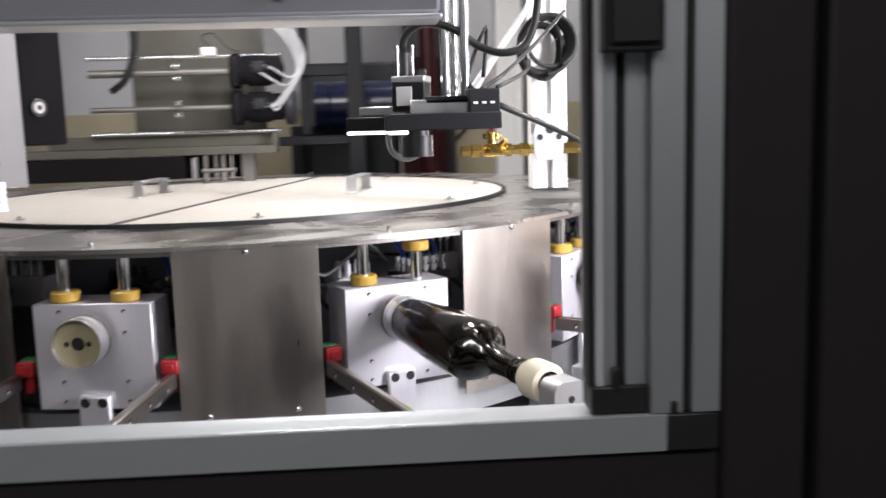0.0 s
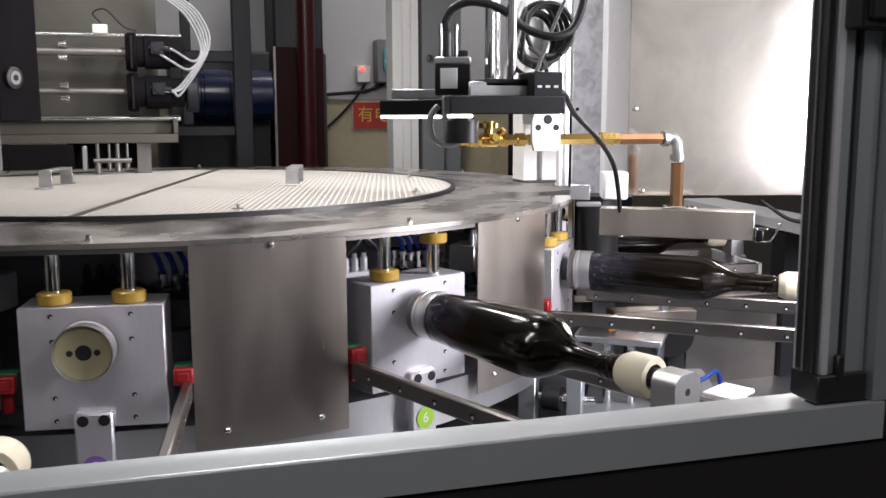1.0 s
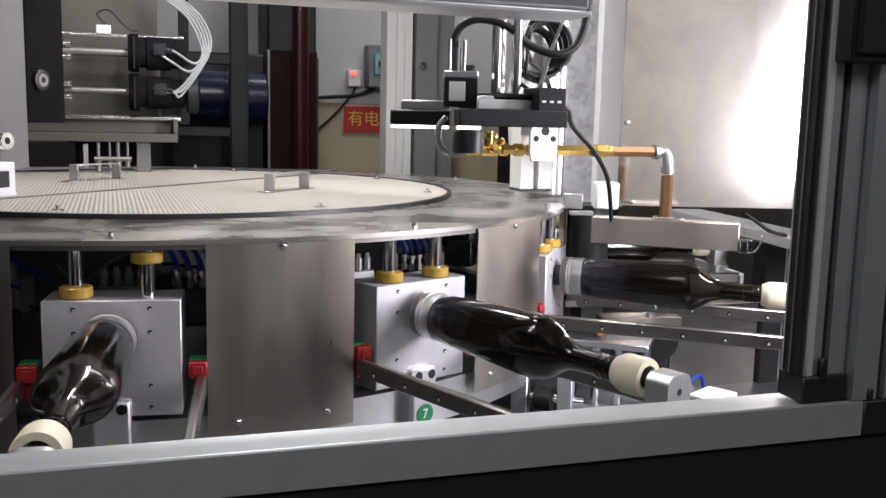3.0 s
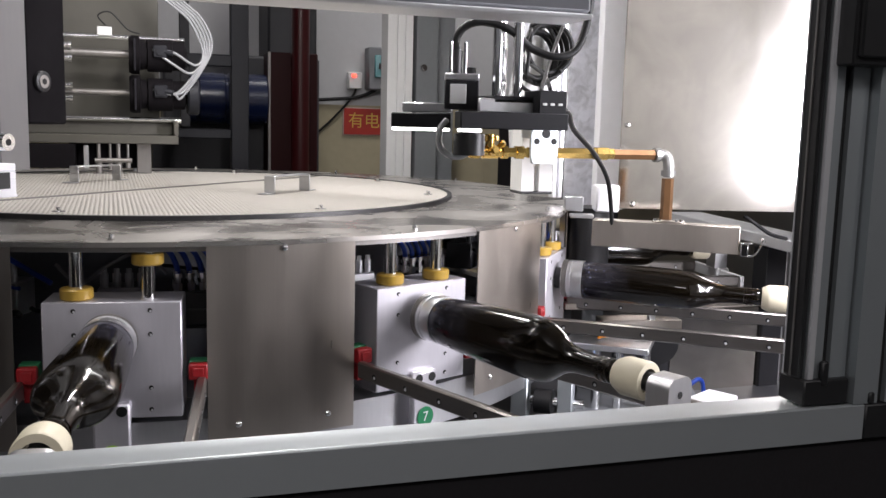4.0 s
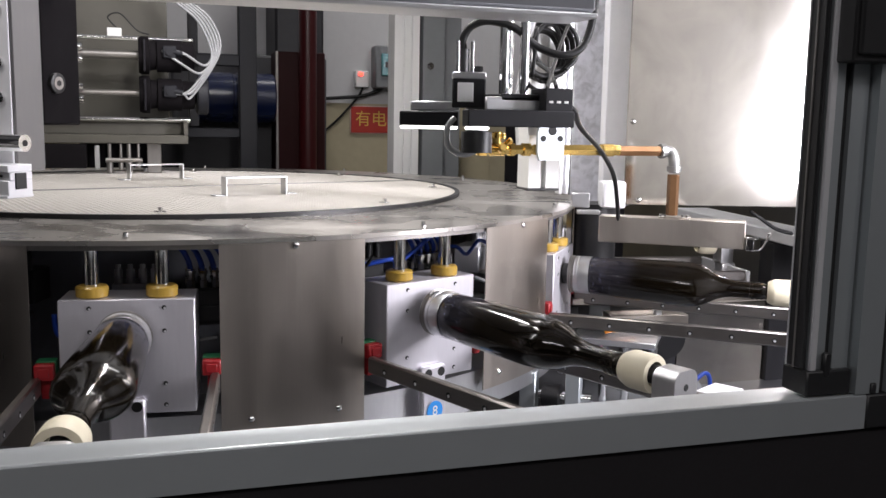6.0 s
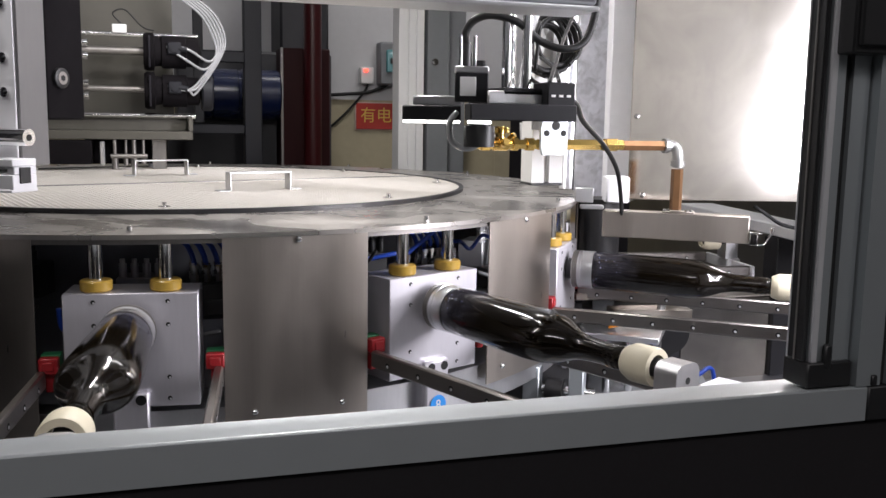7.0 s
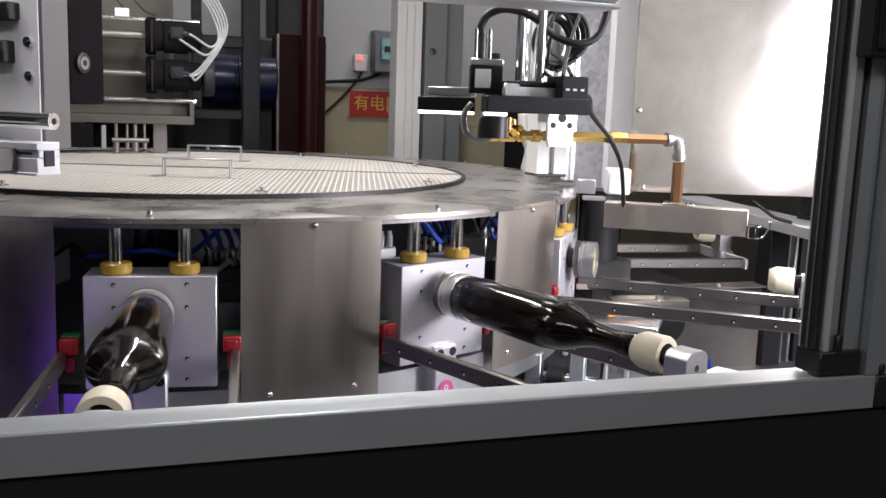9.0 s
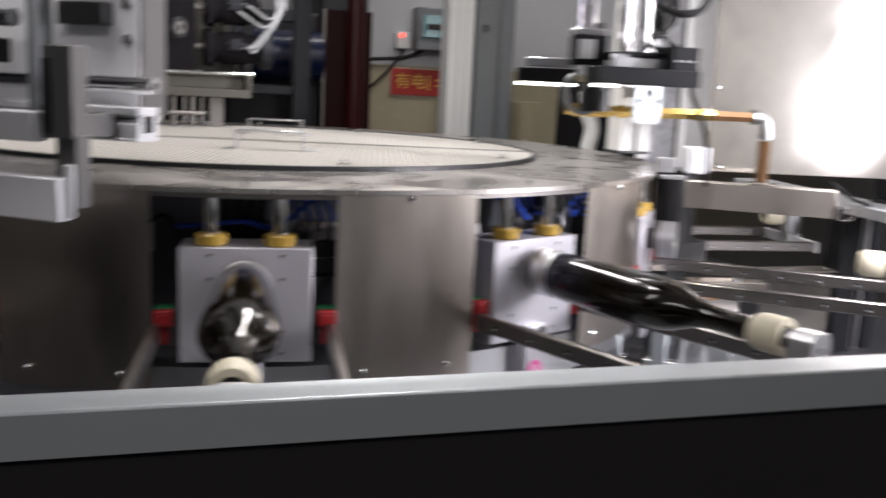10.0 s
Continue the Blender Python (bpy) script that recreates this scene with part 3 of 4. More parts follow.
def station(n):
    m = at_station(n)
    block = part("slide_block", MESH["block"], None, carousel, m=m)
    for y in (-0.045, 0.048):
        for z in (0.989, 0.958, 0.887, 0.858):
            hole = part("screw_hole", MESH["holes"], None, block, m=pose(0, y, z))
            part("screw_glint", MESH["screw_glint"], None, hole)
    high = {6: 1.045}.get(n, 1.0)
    for y in (-0.044, 0.044):
        part("guide_rod", MESH["rod"], None, block, m=pose(0, y, 0))
        z = high if y > 0 else 1.0003
        part("collar", MESH["collar"], None, block, "yellow polyurethane collar", m=pose(0.822, y, z + 0.0003))
    part("chuck_flange", MESH["flange"], None, block, "grooved dull steel flange")
    part("chuck_spindle", MESH["chuck_spindle"], None, block, "black steel spindle")
    part("chuck_sleeve", MESH["sleeve"], None, block, "bright aluminium sleeve")
    part("chuck_face", MESH["face"], None, block, "cream nylon face with three holes")
    part("face_hole", MESH["face_holes"], None, block)
    part("foot_plate", MESH["foot"], None, block)
    for y in (-0.0125, 0.0125):
        part("bolt_hole", MESH["foot_holes"], None, block, m=pose(0, y, 0))
    for y in (-0.103, 0.107):
        part("sensor_block", MESH["sensor"], None, block, "red plastic sensor", m=pose(0, y, 0))
        part("sensor_back", MESH["sensor_green"], None, block, "green plastic sensor back", m=pose(0, y, 0))
    for y in (-0.112, 0.112):
        part("arm_bar", MESH["arm"], None, block, m=pose(0, y, 0))
        for i in range(6):
            part("bolt_recess", MESH["arm_holes"], None, block, m=pose(0.885 + i * 0.068, y, 0))
            part("arm_bolt", MESH["arm_bolts"], None, block, m=pose(0.885 + i * 0.068, y, 0))
    part("cross_plate", MESH["cross"], None, block)
    part("tail_block", MESH["tail"], None, block)
    part("tail_screw_hole", MESH["tail_hole"], None, block)
    part("tail_cup", MESH["cup"], None, block, "cream nylon cup")
    part("tail_spindle", MESH["spindle"], None, block)
    if n in STICKERS:
        number_sticker(n, block)
    skirt = part("skirt_panel", MESH["skirt"], None, carousel, "brushed stainless steel skirt panel", m=m)
    for a, z in ((15, 1.066), (15 + 4.25, 0.829), (15 - 4.25, 0.829)):
        part("screw", MESH["screw"], None, skirt, m=Matrix.Rotation(radians(a), 4, "Z") @ pose(0.8465, 0, z))
    part("rim_bolt", MESH["rim_bolt"], None, carousel, m=m)
    mani = part("valve_manifold", MESH["manifold"], None, carousel, m=at_station(n, 8.5))
    for i in range(5):
        for j in range(3):
            part("air_fitting", MESH["fittings"], None, mani, m=pose(0.700 + j * 0.016, -0.034 + i * 0.0165, 0))
    for k in range(5):
        y = -0.034 + k * 0.0165
        hose("supply_hose", BLUE, [(0.716, y, 1.015), (0.716, y - 0.003, 1.030), (0.708, y - 0.012, 1.046), (0.692, y - 0.03, 1.052), (0.67, y - 0.06, 1.050)], 0.004, mani, "bright blue air hose")


for n in range(1, 13):
    station(n)


# cables and valves inside the drum
def drum_clutter():
    rnd = random.Random(5)
    for i in range(60):
        a = radians(rnd.uniform(0, 360))
        da = radians(rnd.uniform(6, 16))
        r, z = rnd.uniform(0.69, 0.765), rnd.uniform(0.94, 1.045)
        pts = []
        for j in range(5):
            b = a + da * j / 4
            pts.append(((r + rnd.uniform(-0.02, 0.02)) * math.cos(b), (r + rnd.uniform(-0.02, 0.02)) * math.sin(b), z + rnd.uniform(-0.03, 0.03)))
        hose("air_hose", (BLUE, CABLE, WHITE_HOSE, BLUE, CABLE)[i % 5], pts, rnd.uniform(0.0025, 0.0045), carousel)
    for i in range(24):
        m = Matrix.Rotation(radians(i * 15 + 7), 4, "Z")
        bm = bmesh.new()
        z = rnd.uniform(0.95, 1.0)
        box(bm, (0.665, 0, z), (0.05, 0.07, 0.05), 0, 0.002)
        for j in range(4):
            rod(bm, (0.682, -0.026 + j * 0.017, z + 0.025), (0.682, -0.026 + j * 0.017, z + 0.045), 0.006, 10)
            rod(bm, (0.682, -0.026 + j * 0.017, z + 0.045), (0.682, -0.026 + j * 0.017, z + 0.052), 0.004, 8)
        part("valve_bank", bm, (ALU, WHITE_ALU, BLACK)[i % 3], carousel, m=m)


drum_clutter()


# ---- bottles ----
def oval_lathe(bm, profile, seg=56):
    """A closed skin from rows of (distance along x, half width, half thickness)."""
    rows = []
    for i, row in enumerate(profile):
        rows.append(row)
        if 3 < i < 20:
            a, b, c, d = (Vector(profile[k]) for k in (i - 1, i, i + 1, i + 2))
            rows += [tuple(0.5 * (2 * b + (c - a) * t + (2 * a - 5 * b + 4 * c - d) * t * t + (3 * b - a - 3 * c + d) * t ** 3)) for t in (0.33, 0.67)]
    rings = []
    for x, w, h in rows:
        rings.append([bm.verts.new((x, w * math.cos(2 * math.pi * i / seg), h * math.sin(2 * math.pi * i / seg))) for i in range(seg)])
    for p, q in zip(rings, rings[1:] + [rings[0]]):
        for i in range(seg):
            bm.faces.new((p[i], p[(i + 1) % seg], q[(i + 1) % seg], q[i]))
    bmesh.ops.recalc_face_normals(bm, faces=bm.faces)


def wine_bottle():
    """A flask with an oval body, broad across and slim the other way."""
    b = thing("wine_bottle", "dark olive glass oval wine bottle held lying between chuck and cup", "bottle", "bottles on the turntable")
    skin = [(0.0, 0.026, 0.026), (0.0, 0.0312, 0.0312), (0.003, 0.0332, 0.0332), (0.0075, 0.0338, 0.0338), (0.012, 0.0348, 0.0343), (0.060, 0.0382, 0.0350),
            (0.110, 0.0410, 0.0355), (0.155, 0.0428, 0.0357), (0.172, 0.0433, 0.0352), (0.186, 0.0432, 0.0341), (0.196, 0.0423, 0.0327), (0.204, 0.0403, 0.0308),
            (0.211, 0.0374, 0.0287), (0.217, 0.0336, 0.0266), (0.223, 0.0293, 0.0244), (0.229, 0.0251, 0.0221), (0.236, 0.0211, 0.0197), (0.244, 0.0180, 0.0177),
            (0.254, 0.0160, 0.0160), (0.266, 0.0151, 0.0151), (0.277, 0.0146, 0.0146), (0.288, 0.0144, 0.0144), (0.288, 0.0098, 0.0098)]
    hollow = [(0.262, 0.0108, 0.0108), (0.244, 0.0138, 0.0136), (0.229, 0.0208, 0.0180), (0.217, 0.0292, 0.0224), (0.204, 0.0358, 0.0266), (0.186, 0.0388, 0.0299),
              (0.155, 0.0386, 0.0316), (0.060, 0.0342, 0.0310), (0.014, 0.0304, 0.0300), (0.008, 0.026, 0.026), (0.022, 0.006, 0.006), (0.016, 0.006, 0.006)]
    bm = bmesh.new()
    oval_lathe(bm, skin + hollow)
    part("body", bm, GLASS, b, smooth=60)
    bm = bmesh.new()
    lathe(bm, [(0.2882, 0.0098), (0.2882, 0.0145), (0.2915, 0.0147), (0.2925, 0.0158), (0.2955, 0.0159), (0.2965, 0.0147), (0.2995, 0.0147), (0.3005, 0.0157), (0.3035, 0.0157), (0.3045, 0.0146),
               (0.3070, 0.0146), (0.3080, 0.0153), (0.3105, 0.0152), (0.312, 0.0140), (0.326, 0.0138), (0.326, 0.0098)], 40, close=True)
    part("screw_finish", bm, GLASS, b, "ringed glass mouth")
    return b


IN_CHUCK = pose(0.892, 0, 0.9535, 0, 1.3, 0)
# how each bottle is rolled about its own axis, in degrees; 0 lies broad side down
ROLLS = {
    6: [(0.0, 40), (1.2, 45), (2.0, 0), (10.0, 0)],
    7: [(0.0, 25), (1.2, 30), (2.1, 75), (2.5, 90), (4.1, 95), (5.0, 180), (10.0, 180)],
    8: [(0.0, 90), (2.2, 90)] + [(2.2 + 0.08 * k, 90 + 72 * k) for k in range(1, 15)] + [(3.40, 1160), (3.50, 1220), (3.65, 1260), (10.0, 1260)],
    9: [(0.0, 50), (4.4, 50), (5.0, 90), (5.25, 90)] + [(5.25 + 0.08 * k, 90 + 72 * k) for k in range(1, 15)] + [(6.45, 1160), (6.55, 1220), (6.70, 1260), (10.0, 1260)],
}


def roll_at(n, t):
    rows = ROLLS[n]
    for (t0, a), (t1, b) in zip(rows, rows[1:]):
        if t <= t1:
            return a + (b - a) * (t - t0) / (t1 - t0)
    return rows[-1][1]


def bottle_pose(n, extra, t):
    return at_station(n, extra) @ IN_CHUCK @ Matrix.Rotation(radians(roll_at(n, t)), 4, "X")


bottles = {6: wine_bottle()}
for n in BOTTLED[1:]:
    bottles[n] = copy_thing(bottles[6], bottle_pose(n, 0, 0))
bottles[6].matrix_basis = bottle_pose(6, 0, 0)

# ---- the machine's deck and frame posts ----
deck = thing("machine_deck", "grey steel machine deck plate below the turntable", "machine base")
solid("deck_plate", DECK, ((0.09, -0.05, 0.63), (3.42, 2.64, 0.03)), parent=deck)
solid("plinth", DARK, ((0.09, -0.05, 0.3075), (3.32, 2.55, 0.615)), parent=deck)


def slotted_post(name, at, w, d, z0, z1, mat, label, turn=0, slots=None):
    t = thing(name, label, "frame post", m=pose(at[0], at[1], 0, 0, 0, turn))
    bm = bmesh.new()
    prism(bm, profile_bar(w, d, slots or (w * 0.5,)), z0, z1, pose(-w / 2, -d / 2, 0))
    part("profile", bm, mat, t)
    return t


slotted_post("frame_post", (0.762, 0.93), 0.085, 0.08, 0.645, 2.2, WHITEP, "pale aluminium slotted frame post at the back", 0, (0.03, 0.057))
p = thing("grey_post", "grey enamelled steel column with a bolt", "frame post")
solid("column", GREYP, ((0.855, 0.93, 1.42), (0.075, 0.08, 1.55)), parent=p)
solid("column_wing", GREYP, ((0.93, 0.95, 1.42), (0.06, 0.06, 1.55)), parent=p)
rods("bolt", CHROME, ((0.84, 0.889, 1.41), (0.84, 0.878, 1.41), 0.012), ((0.84, 0.878, 1.41), (0.84, 0.870, 1.41), 0.007), parent=p, seg=6)
p = thing("dado_sheet", "beige sheet added to stand in for the lower wall", "screen")
solid("sheet", WALLB, ((1.02, 1.05, 0.91), (0.2, 0.02, 0.53)), parent=p)
p = thing("dark_box", "plain dark box filling the dark patch at the back", "cabinet")
solid("carcass", DARK, ((1.25, 0.70, 0.95), (0.30, 0.3, 0.6)), parent=p)
hose("white_sleeve", WHITEP, [(0.92, 0.28, 1.22), (0.925, 0.28, 1.17), (0.945, 0.28, 1.12), (0.935, 0.28, 1.06), (0.935, 0.28, 0.99)], 0.022,
     thing("plastic_sleeve", "white plastic sleeve hanging behind the turntable", "sleeve"))

p = thing("enclosure_side", "satin stainless sheet-metal side wall of the machine", "machine wall")
solid("side_sheet", SATIN, ((1.76, -0.05, 1.37), (0.02, 2.55, 1.45)), parent=p)

p = thing("enclosure_side", "unseen dark sheet added on the left to darken the skirts", "machine wall")
solid("side_sheet", DARK, ((-1.605, -0.05, 1.37), (0.02, 2.55, 1.45)), parent=p)

# ---- back wall ----
sign = thing("warning_sign", "red warning sign with yellow writing on the wall", "sign")
solid("board", material("sign_red", (0.42, 0.03, 0.02), 0.4, bump=0), ((0.985, 2.108, 1.227), (0.27, 0.006, 0.118)), parent=sign)
solid("border", material("sign_border", (0.60, 0.45, 0.40), 0.5, bump=0), ((0.985, 2.111, 1.227), (0.280, 0.004, 0.126)), parent=sign)
text = bpy.data.curves.new("sign_text", "FONT")
text.body, text.size, text.extrude, text.align_y = "有电", 0.075, 0.0005, "CENTER"
text.materials.append(material("sign_yellow", (0.75, 0.50, 0.10), 0.5, bump=0))
ob = new("sign_text", text)
ob.parent = sign
ob.matrix_basis = pose(0.868, 2.1035, 1.227, 90, 0, 0)
solid("slash", text.materials[0], ((1.030, 2.1040, 1.227), (0.008, 0.001, 0.07)), ((1.085, 2.1040, 1.240), (0.05, 0.001, 0.008)), ((1.085, 2.1040, 1.215), (0.05, 0.001, 0.008)), parent=sign)

brk = thing("breaker_box", "grey wall breaker box with a teal cover", "breaker box")
solid("case", GREYP, ((1.03, 2.08, 1.465), (0.17, 0.08, 0.19)), parent=brk, bevel=0.006)
solid("cover", TEAL, ((1.035, 2.036, 1.475), (0.125, 0.012, 0.10)), parent=brk, bevel=0.004, label="smoked teal plastic cover")
solid("switch_row", BLACK, ((1.035, 2.028, 1.475), (0.09, 0.006, 0.025)), parent=brk)
sock = thing("wall_socket", "white wall socket with a red indicator light", "socket")
solid("case", WHITEP, ((0.895, 2.10, 1.41), (0.062, 0.04, 0.075)), parent=sock, bevel=0.004)
solid("indicator", GLOW_R, ((0.888, 2.077, 1.432), (0.018, 0.006, 0.014)), parent=sock, label="glowing red indicator")
cb = thing("wall_cable", "black cables running down the wall", "cable")
hose("cable", CABLE, [(0.71, 2.11, 1.318), (0.80, 2.10, 1.325), (0.90, 2.10, 1.335), (0.97, 2.09, 1.36), (1.0, 2.09, 1.38)], 0.008, cb)
hose("cable", CABLE, [(0.905, 2.10, 1.38), (0.88, 2.10, 1.33), (0.80, 2.105, 1.24), (0.71, 2.11, 1.155), (0.62, 2.11, 1.05)], 0.005, cb)
solid("conduit", BLACK, ((1.12, 2.09, 1.0), (0.05, 0.05, 0.74)), parent=cb)

col = thing("oxblood_column", "oxblood painted steel column with a pipe above", "column")
solid("column_base", OXBLOOD, ((0.515, 1.56, 0.74), (0.19, 0.12, 1.48)), parent=col, bevel=0.004)
rods("pipe", REDPIPE, ((0.535, 1.455, 0.0), (0.535, 1.455, 3.55), 0.034), parent=col, label="glossy dark red pipe")
solid("bright_edge", DULL, ((0.424, 1.495, 0.76), (0.010, 0.012, 1.44)), parent=col)
p = thing("dark_machine", "dark painted machine standing by the wall", "machine")
solid("body", MACHINE, ((0.36, 1.92, 0.74), (0.62, 0.30, 1.48)), ((0.56, 1.92, 1.70), (0.20, 0.28, 0.5)), parent=p, bevel=0.01)
solid("drawer", BLACK_MET, ((0.45, 1.72, 1.25), (0.20, 0.03, 0.10)), ((0.45, 1.72, 1.10), (0.20, 0.03, 0.12)), parent=p)
bm = bmesh.new()
lathe(bm, [(0.10, 0.020), (0.10, 0.088), (0.104, 0.092), (0.150, 0.092), (0.154, 0.086), (0.160, 0.086), (0.164, 0.092), (0.250, 0.092), (0.254, 0.087), (0.262, 0.087), (0.266, 0.092), (0.400, 0.092), (0.406, 0.084), (0.406, 0.020)], 36, pose(0, 1.45, 1.300))
part("spool", bm, material("dark_blue_enamel", (0.003, 0.008, 0.038), 0.25), p, "dark blue wrapped roll")
solid("spool_rack", BLACK_MET, ((0.20, 1.58, 0.95), (0.4, 0.2, 0.55)), parent=p)
p = thing("support_stand", "grey enamelled steel stand at the back of the machine", "stand")
solid("upright", STANDP, ((0.258, 1.0, 1.35), (0.056, 0.05, 1.41)), parent=p, bevel=0.003)
solid("cross_bar", STANDP, ((0.16, 1.0, 1.41), (0.16, 0.04, 0.035)), parent=p, bevel=0.003)
solid("cross_bar", STANDP, ((0.05, 1.0, 1.18), (0.36, 0.04, 0.03)), parent=p, bevel=0.003)
solid("stanchion", BLACK_MET, ((0.09, 1.02, 1.45), (0.03, 0.04, 0.5)), parent=p)

# ---- printing head across the turntable ----
far = thing("rear_printing_head", "printing head with two dark servo motors and chrome shafts", "printing head")
solid("backing_plate", OLIVE,
      ((-0.19, 0.64, 1.42), (0.38, 0.015, 0.46)), parent=far)
solid("column", ALU, ((-0.055, 0.60, 0.98), (0.035, 0.05, 0.36)), parent=far)
rods("shaft", CHROME, ((-0.465, 0.50, 1.43), (0.06, 0.50, 1.43), 0.006), parent=far)
rods("shaft", DULL, ((-0.465, 0.50, 1.388), (-0.07, 0.50, 1.388), 0.011), parent=far)
rods("shaft", DULL, ((-0.465, 0.50, 1.290), (-0.07, 0.50, 1.290), 0.008), parent=far)
rods("shaft", CHROME, ((-0.465, 0.50, 1.222), (0.05, 0.50, 1.222), 0.007), parent=far)
for z in (1.388, 1.288):
    bm = bmesh.new()
    lathe(bm, [(-0.078, 0.010), (-0.078, 0.045), (-0.070, 0.049), (-0.052, 0.049), (-0.050, 0.038), (-0.034, 0.036), (-0.032, 0.042), (0.028, 0.042), (0.030, 0.037), (0.060, 0.037), (0.062, 0.030), (0.068, 0.012)], 28, pose(0, 0.50, z))
    mo = part("servo_motor", bm, SLIDE, far, "dark servo motor")
    bm = bmesh.new()
    box(bm, (-0.002, 0.458, z + 0.008), (0.034, 0.018, 0.032), 0, 0.003)
    rod(bm, (0.008, 0.455, z + 0.008), (0.030, 0.452, z + 0.004), 0.0075, 12)
    rod(bm, (-0.002, 0.452, z + 0.008), (-0.002, 0.445, z + 0.008), 0.010, 14)
    part("connector", bm, STANDP, mo, "dark metal cable connector")
    solid("motor_face", DARK, ((-0.064, 0.50, z - 0.002), (0.006, 0.106, 0.080)), parent=mo)
    for k in (-1, 1):
        bm = bmesh.new()
        lathe(bm, [(-0.235, 0.003), (-0.235, 0.0075), (-0.222, 0.0075), (-0.222, 0.010), (-0.214, 0.010), (-0.214, 0.003)], 14, pose(0, 0.485, z + 0.016 * k))
        part("clamp", bm, CHROME, mo)
bm = bmesh.new()
lathe(bm, [(0.066, 0.010), (0.066, 0.044), (0.070, 0.048), (0.092, 0.048), (0.096, 0.044), (0.096, 0.012)], 32, pose(0, 0.50, 1.285))
part("pulley_cover", bm, STANDP, far, "grey round pulley cover")
solid("sensor_cap", WHITEP, ((-0.135, 0.485, 1.442), (0.035, 0.03, 0.022)), parent=far)
hose("sensor_wire", CABLE, [(-0.13, 0.48, 1.455), (-0.15, 0.48, 1.48), (-0.12, 0.48, 1.49), (-0.08, 0.48, 1.45), (-0.05, 0.48, 1.44)], 0.002, far)
for i in range(5):
    hose("signal_cable", WHITE_HOSE, [(-0.03 + i * 0.012, 0.47, 1.62), (0.0 + i * 0.011, 0.46, 1.54), (0.07 + i * 0.009, 0.46, 1.48), (0.105 + i * 0.005, 0.46, 1.40),
          (0.085 - i * 0.008, 0.455, 1.365 - i * 0.02), (0.03, 0.45, 1.395 - i * 0.03 if i < 2 else 1.29), (-0.02, 0.46, 1.40 if i < 2 else 1.30)], 0.0034, far)
solid("carriage_plate", OLIVE, ((-0.31, 0.50, 1.172), (0.70, 0.12, 0.022)), parent=far)
solid("under_box", SLIDE, ((-0.43, 0.47, 1.128), (0.44, 0.08, 0.060)), parent=far)
solid("under_box", SLIDE, ((-0.135, 0.53, 1.130), (0.19, 0.03, 0.070)), parent=far)
solid("end_block", DULL, ((-0.045, 0.50, 1.122), (0.036, 0.03, 0.078)), parent=far)
solid("link_block", ALU, ((-0.375, 0.48, 1.125), (0.022, 0.05, 0.07)), parent=far)
solid("link_block", ALU, ((-0.185, 0.45, 1.125), (0.012, 0.02, 0.06)), parent=far)
hose("drag_cable", CABLE, [(-0.33, 0.47, 1.70), (-0.325, 0.47, 1.52), (-0.335, 0.47, 1.43), (-0.36, 0.47, 1.37), (-0.40, 0.48, 1.34)], 0.010, far)
solid("carriage_web", OLIVE, ((-0.28, 0.52, 1.200), (0.62, 0.02, 0.034)), ((0.035, 0.50, 1.20), (0.012, 0.10, 0.034)), parent=far)
for x, z0, r in ((-0.155, 1.085, 0.008), (-0.128, 1.095, 0.006), (-0.108, 1.090, 0.009), (-0.085, 1.098, 0.006)):
    bm = bmesh.new()
    rod(bm, (x, 0.45, z0), (x, 0.45, 1.118), r, 12)
    rod(bm, (x, 0.45, 1.118), (x, 0.45, 1.160), r * 0.6, 10)
    part("fitting", bm, DULL, far)
rods("fitting_bar", DULL, ((-0.165, 0.445, 1.118), (-0.075, 0.445, 1.118), 0.006), parent=far)

# ---- printing head beside the window ----
near = thing("front_printing_head", "printing head with a pale aluminium plate, black slide and chrome shaft", "printing head", m=pose(-0.234, -0.80, 0, 0, 0, -37.5))
solid("carrier_plate", CARRIER, ((-0.16, 0.025, 1.50), (0.32, 0.05, 0.676)), parent=near, bevel=0.002)
solid("slide_plate", SLIDE, ((-0.125, 0.0872, 1.5265), (0.244, 0.0720, 0.611)), parent=near, bevel=0.003)
for z in (1.276, 1.400):
    bm = bmesh.new()
    lathe(bm, [(-0.003, 0.0135), (0.0018, 0.0135), (0.0026, 0.0125), (0.0026, 0.007), (0.001, 0.006)], 20, pose(0, 0.0755, z))
    pl = part("plug", bm, BLACK, near, "flat black round plug")
    rods("plug_core", DULL, ((0.0005, 0.0755, z), (0.0034, 0.0755, z), 0.0085), parent=pl, label="bright steel core")
    rods("hex_socket", HOLE, ((0.0034, 0.0755, z), (0.0038, 0.0755, z), 0.0042), parent=pl, seg=6)
solid("lit_face", BRIGHT, ((-0.161, -0.0017, 1.50), (0.316, 0.003, 0.670)), parent=near, bevel=0.001)
for x, z in ((-0.012, 1.298), (-0.012, 1.255), (-0.012, 1.365)):
    bm = bmesh.new()
    lathe(bm, [(0, 0.0065), (0.003, 0.0065), (0.004, 0.0035)], 14, pose(x - 0.006, -0.0032, z, 0, 0, -90))
    part("cap_screw", bm, CHROME, near)
solid("bearing_block", BLACK, ((-0.075, -0.012, 1.285), (0.07, 0.022, 0.028)), ((-0.07, -0.012, 1.335), (0.08, 0.022, 0.022)), parent=near)
rods("shaft", CHROME, ((-0.40, -0.024, 1.200), (0.036, -0.024, 1.200), 0.0105), parent=near)
rods("shaft_bore", HOLE, ((0.0355, -0.024, 1.200), (0.0365, -0.024, 1.200), 0.0040), parent=near)
bm = bmesh.new()
box(bm, (-0.175, -0.022, 1.1440), (0.40, 0.040, 0.021), 0, 0.001)
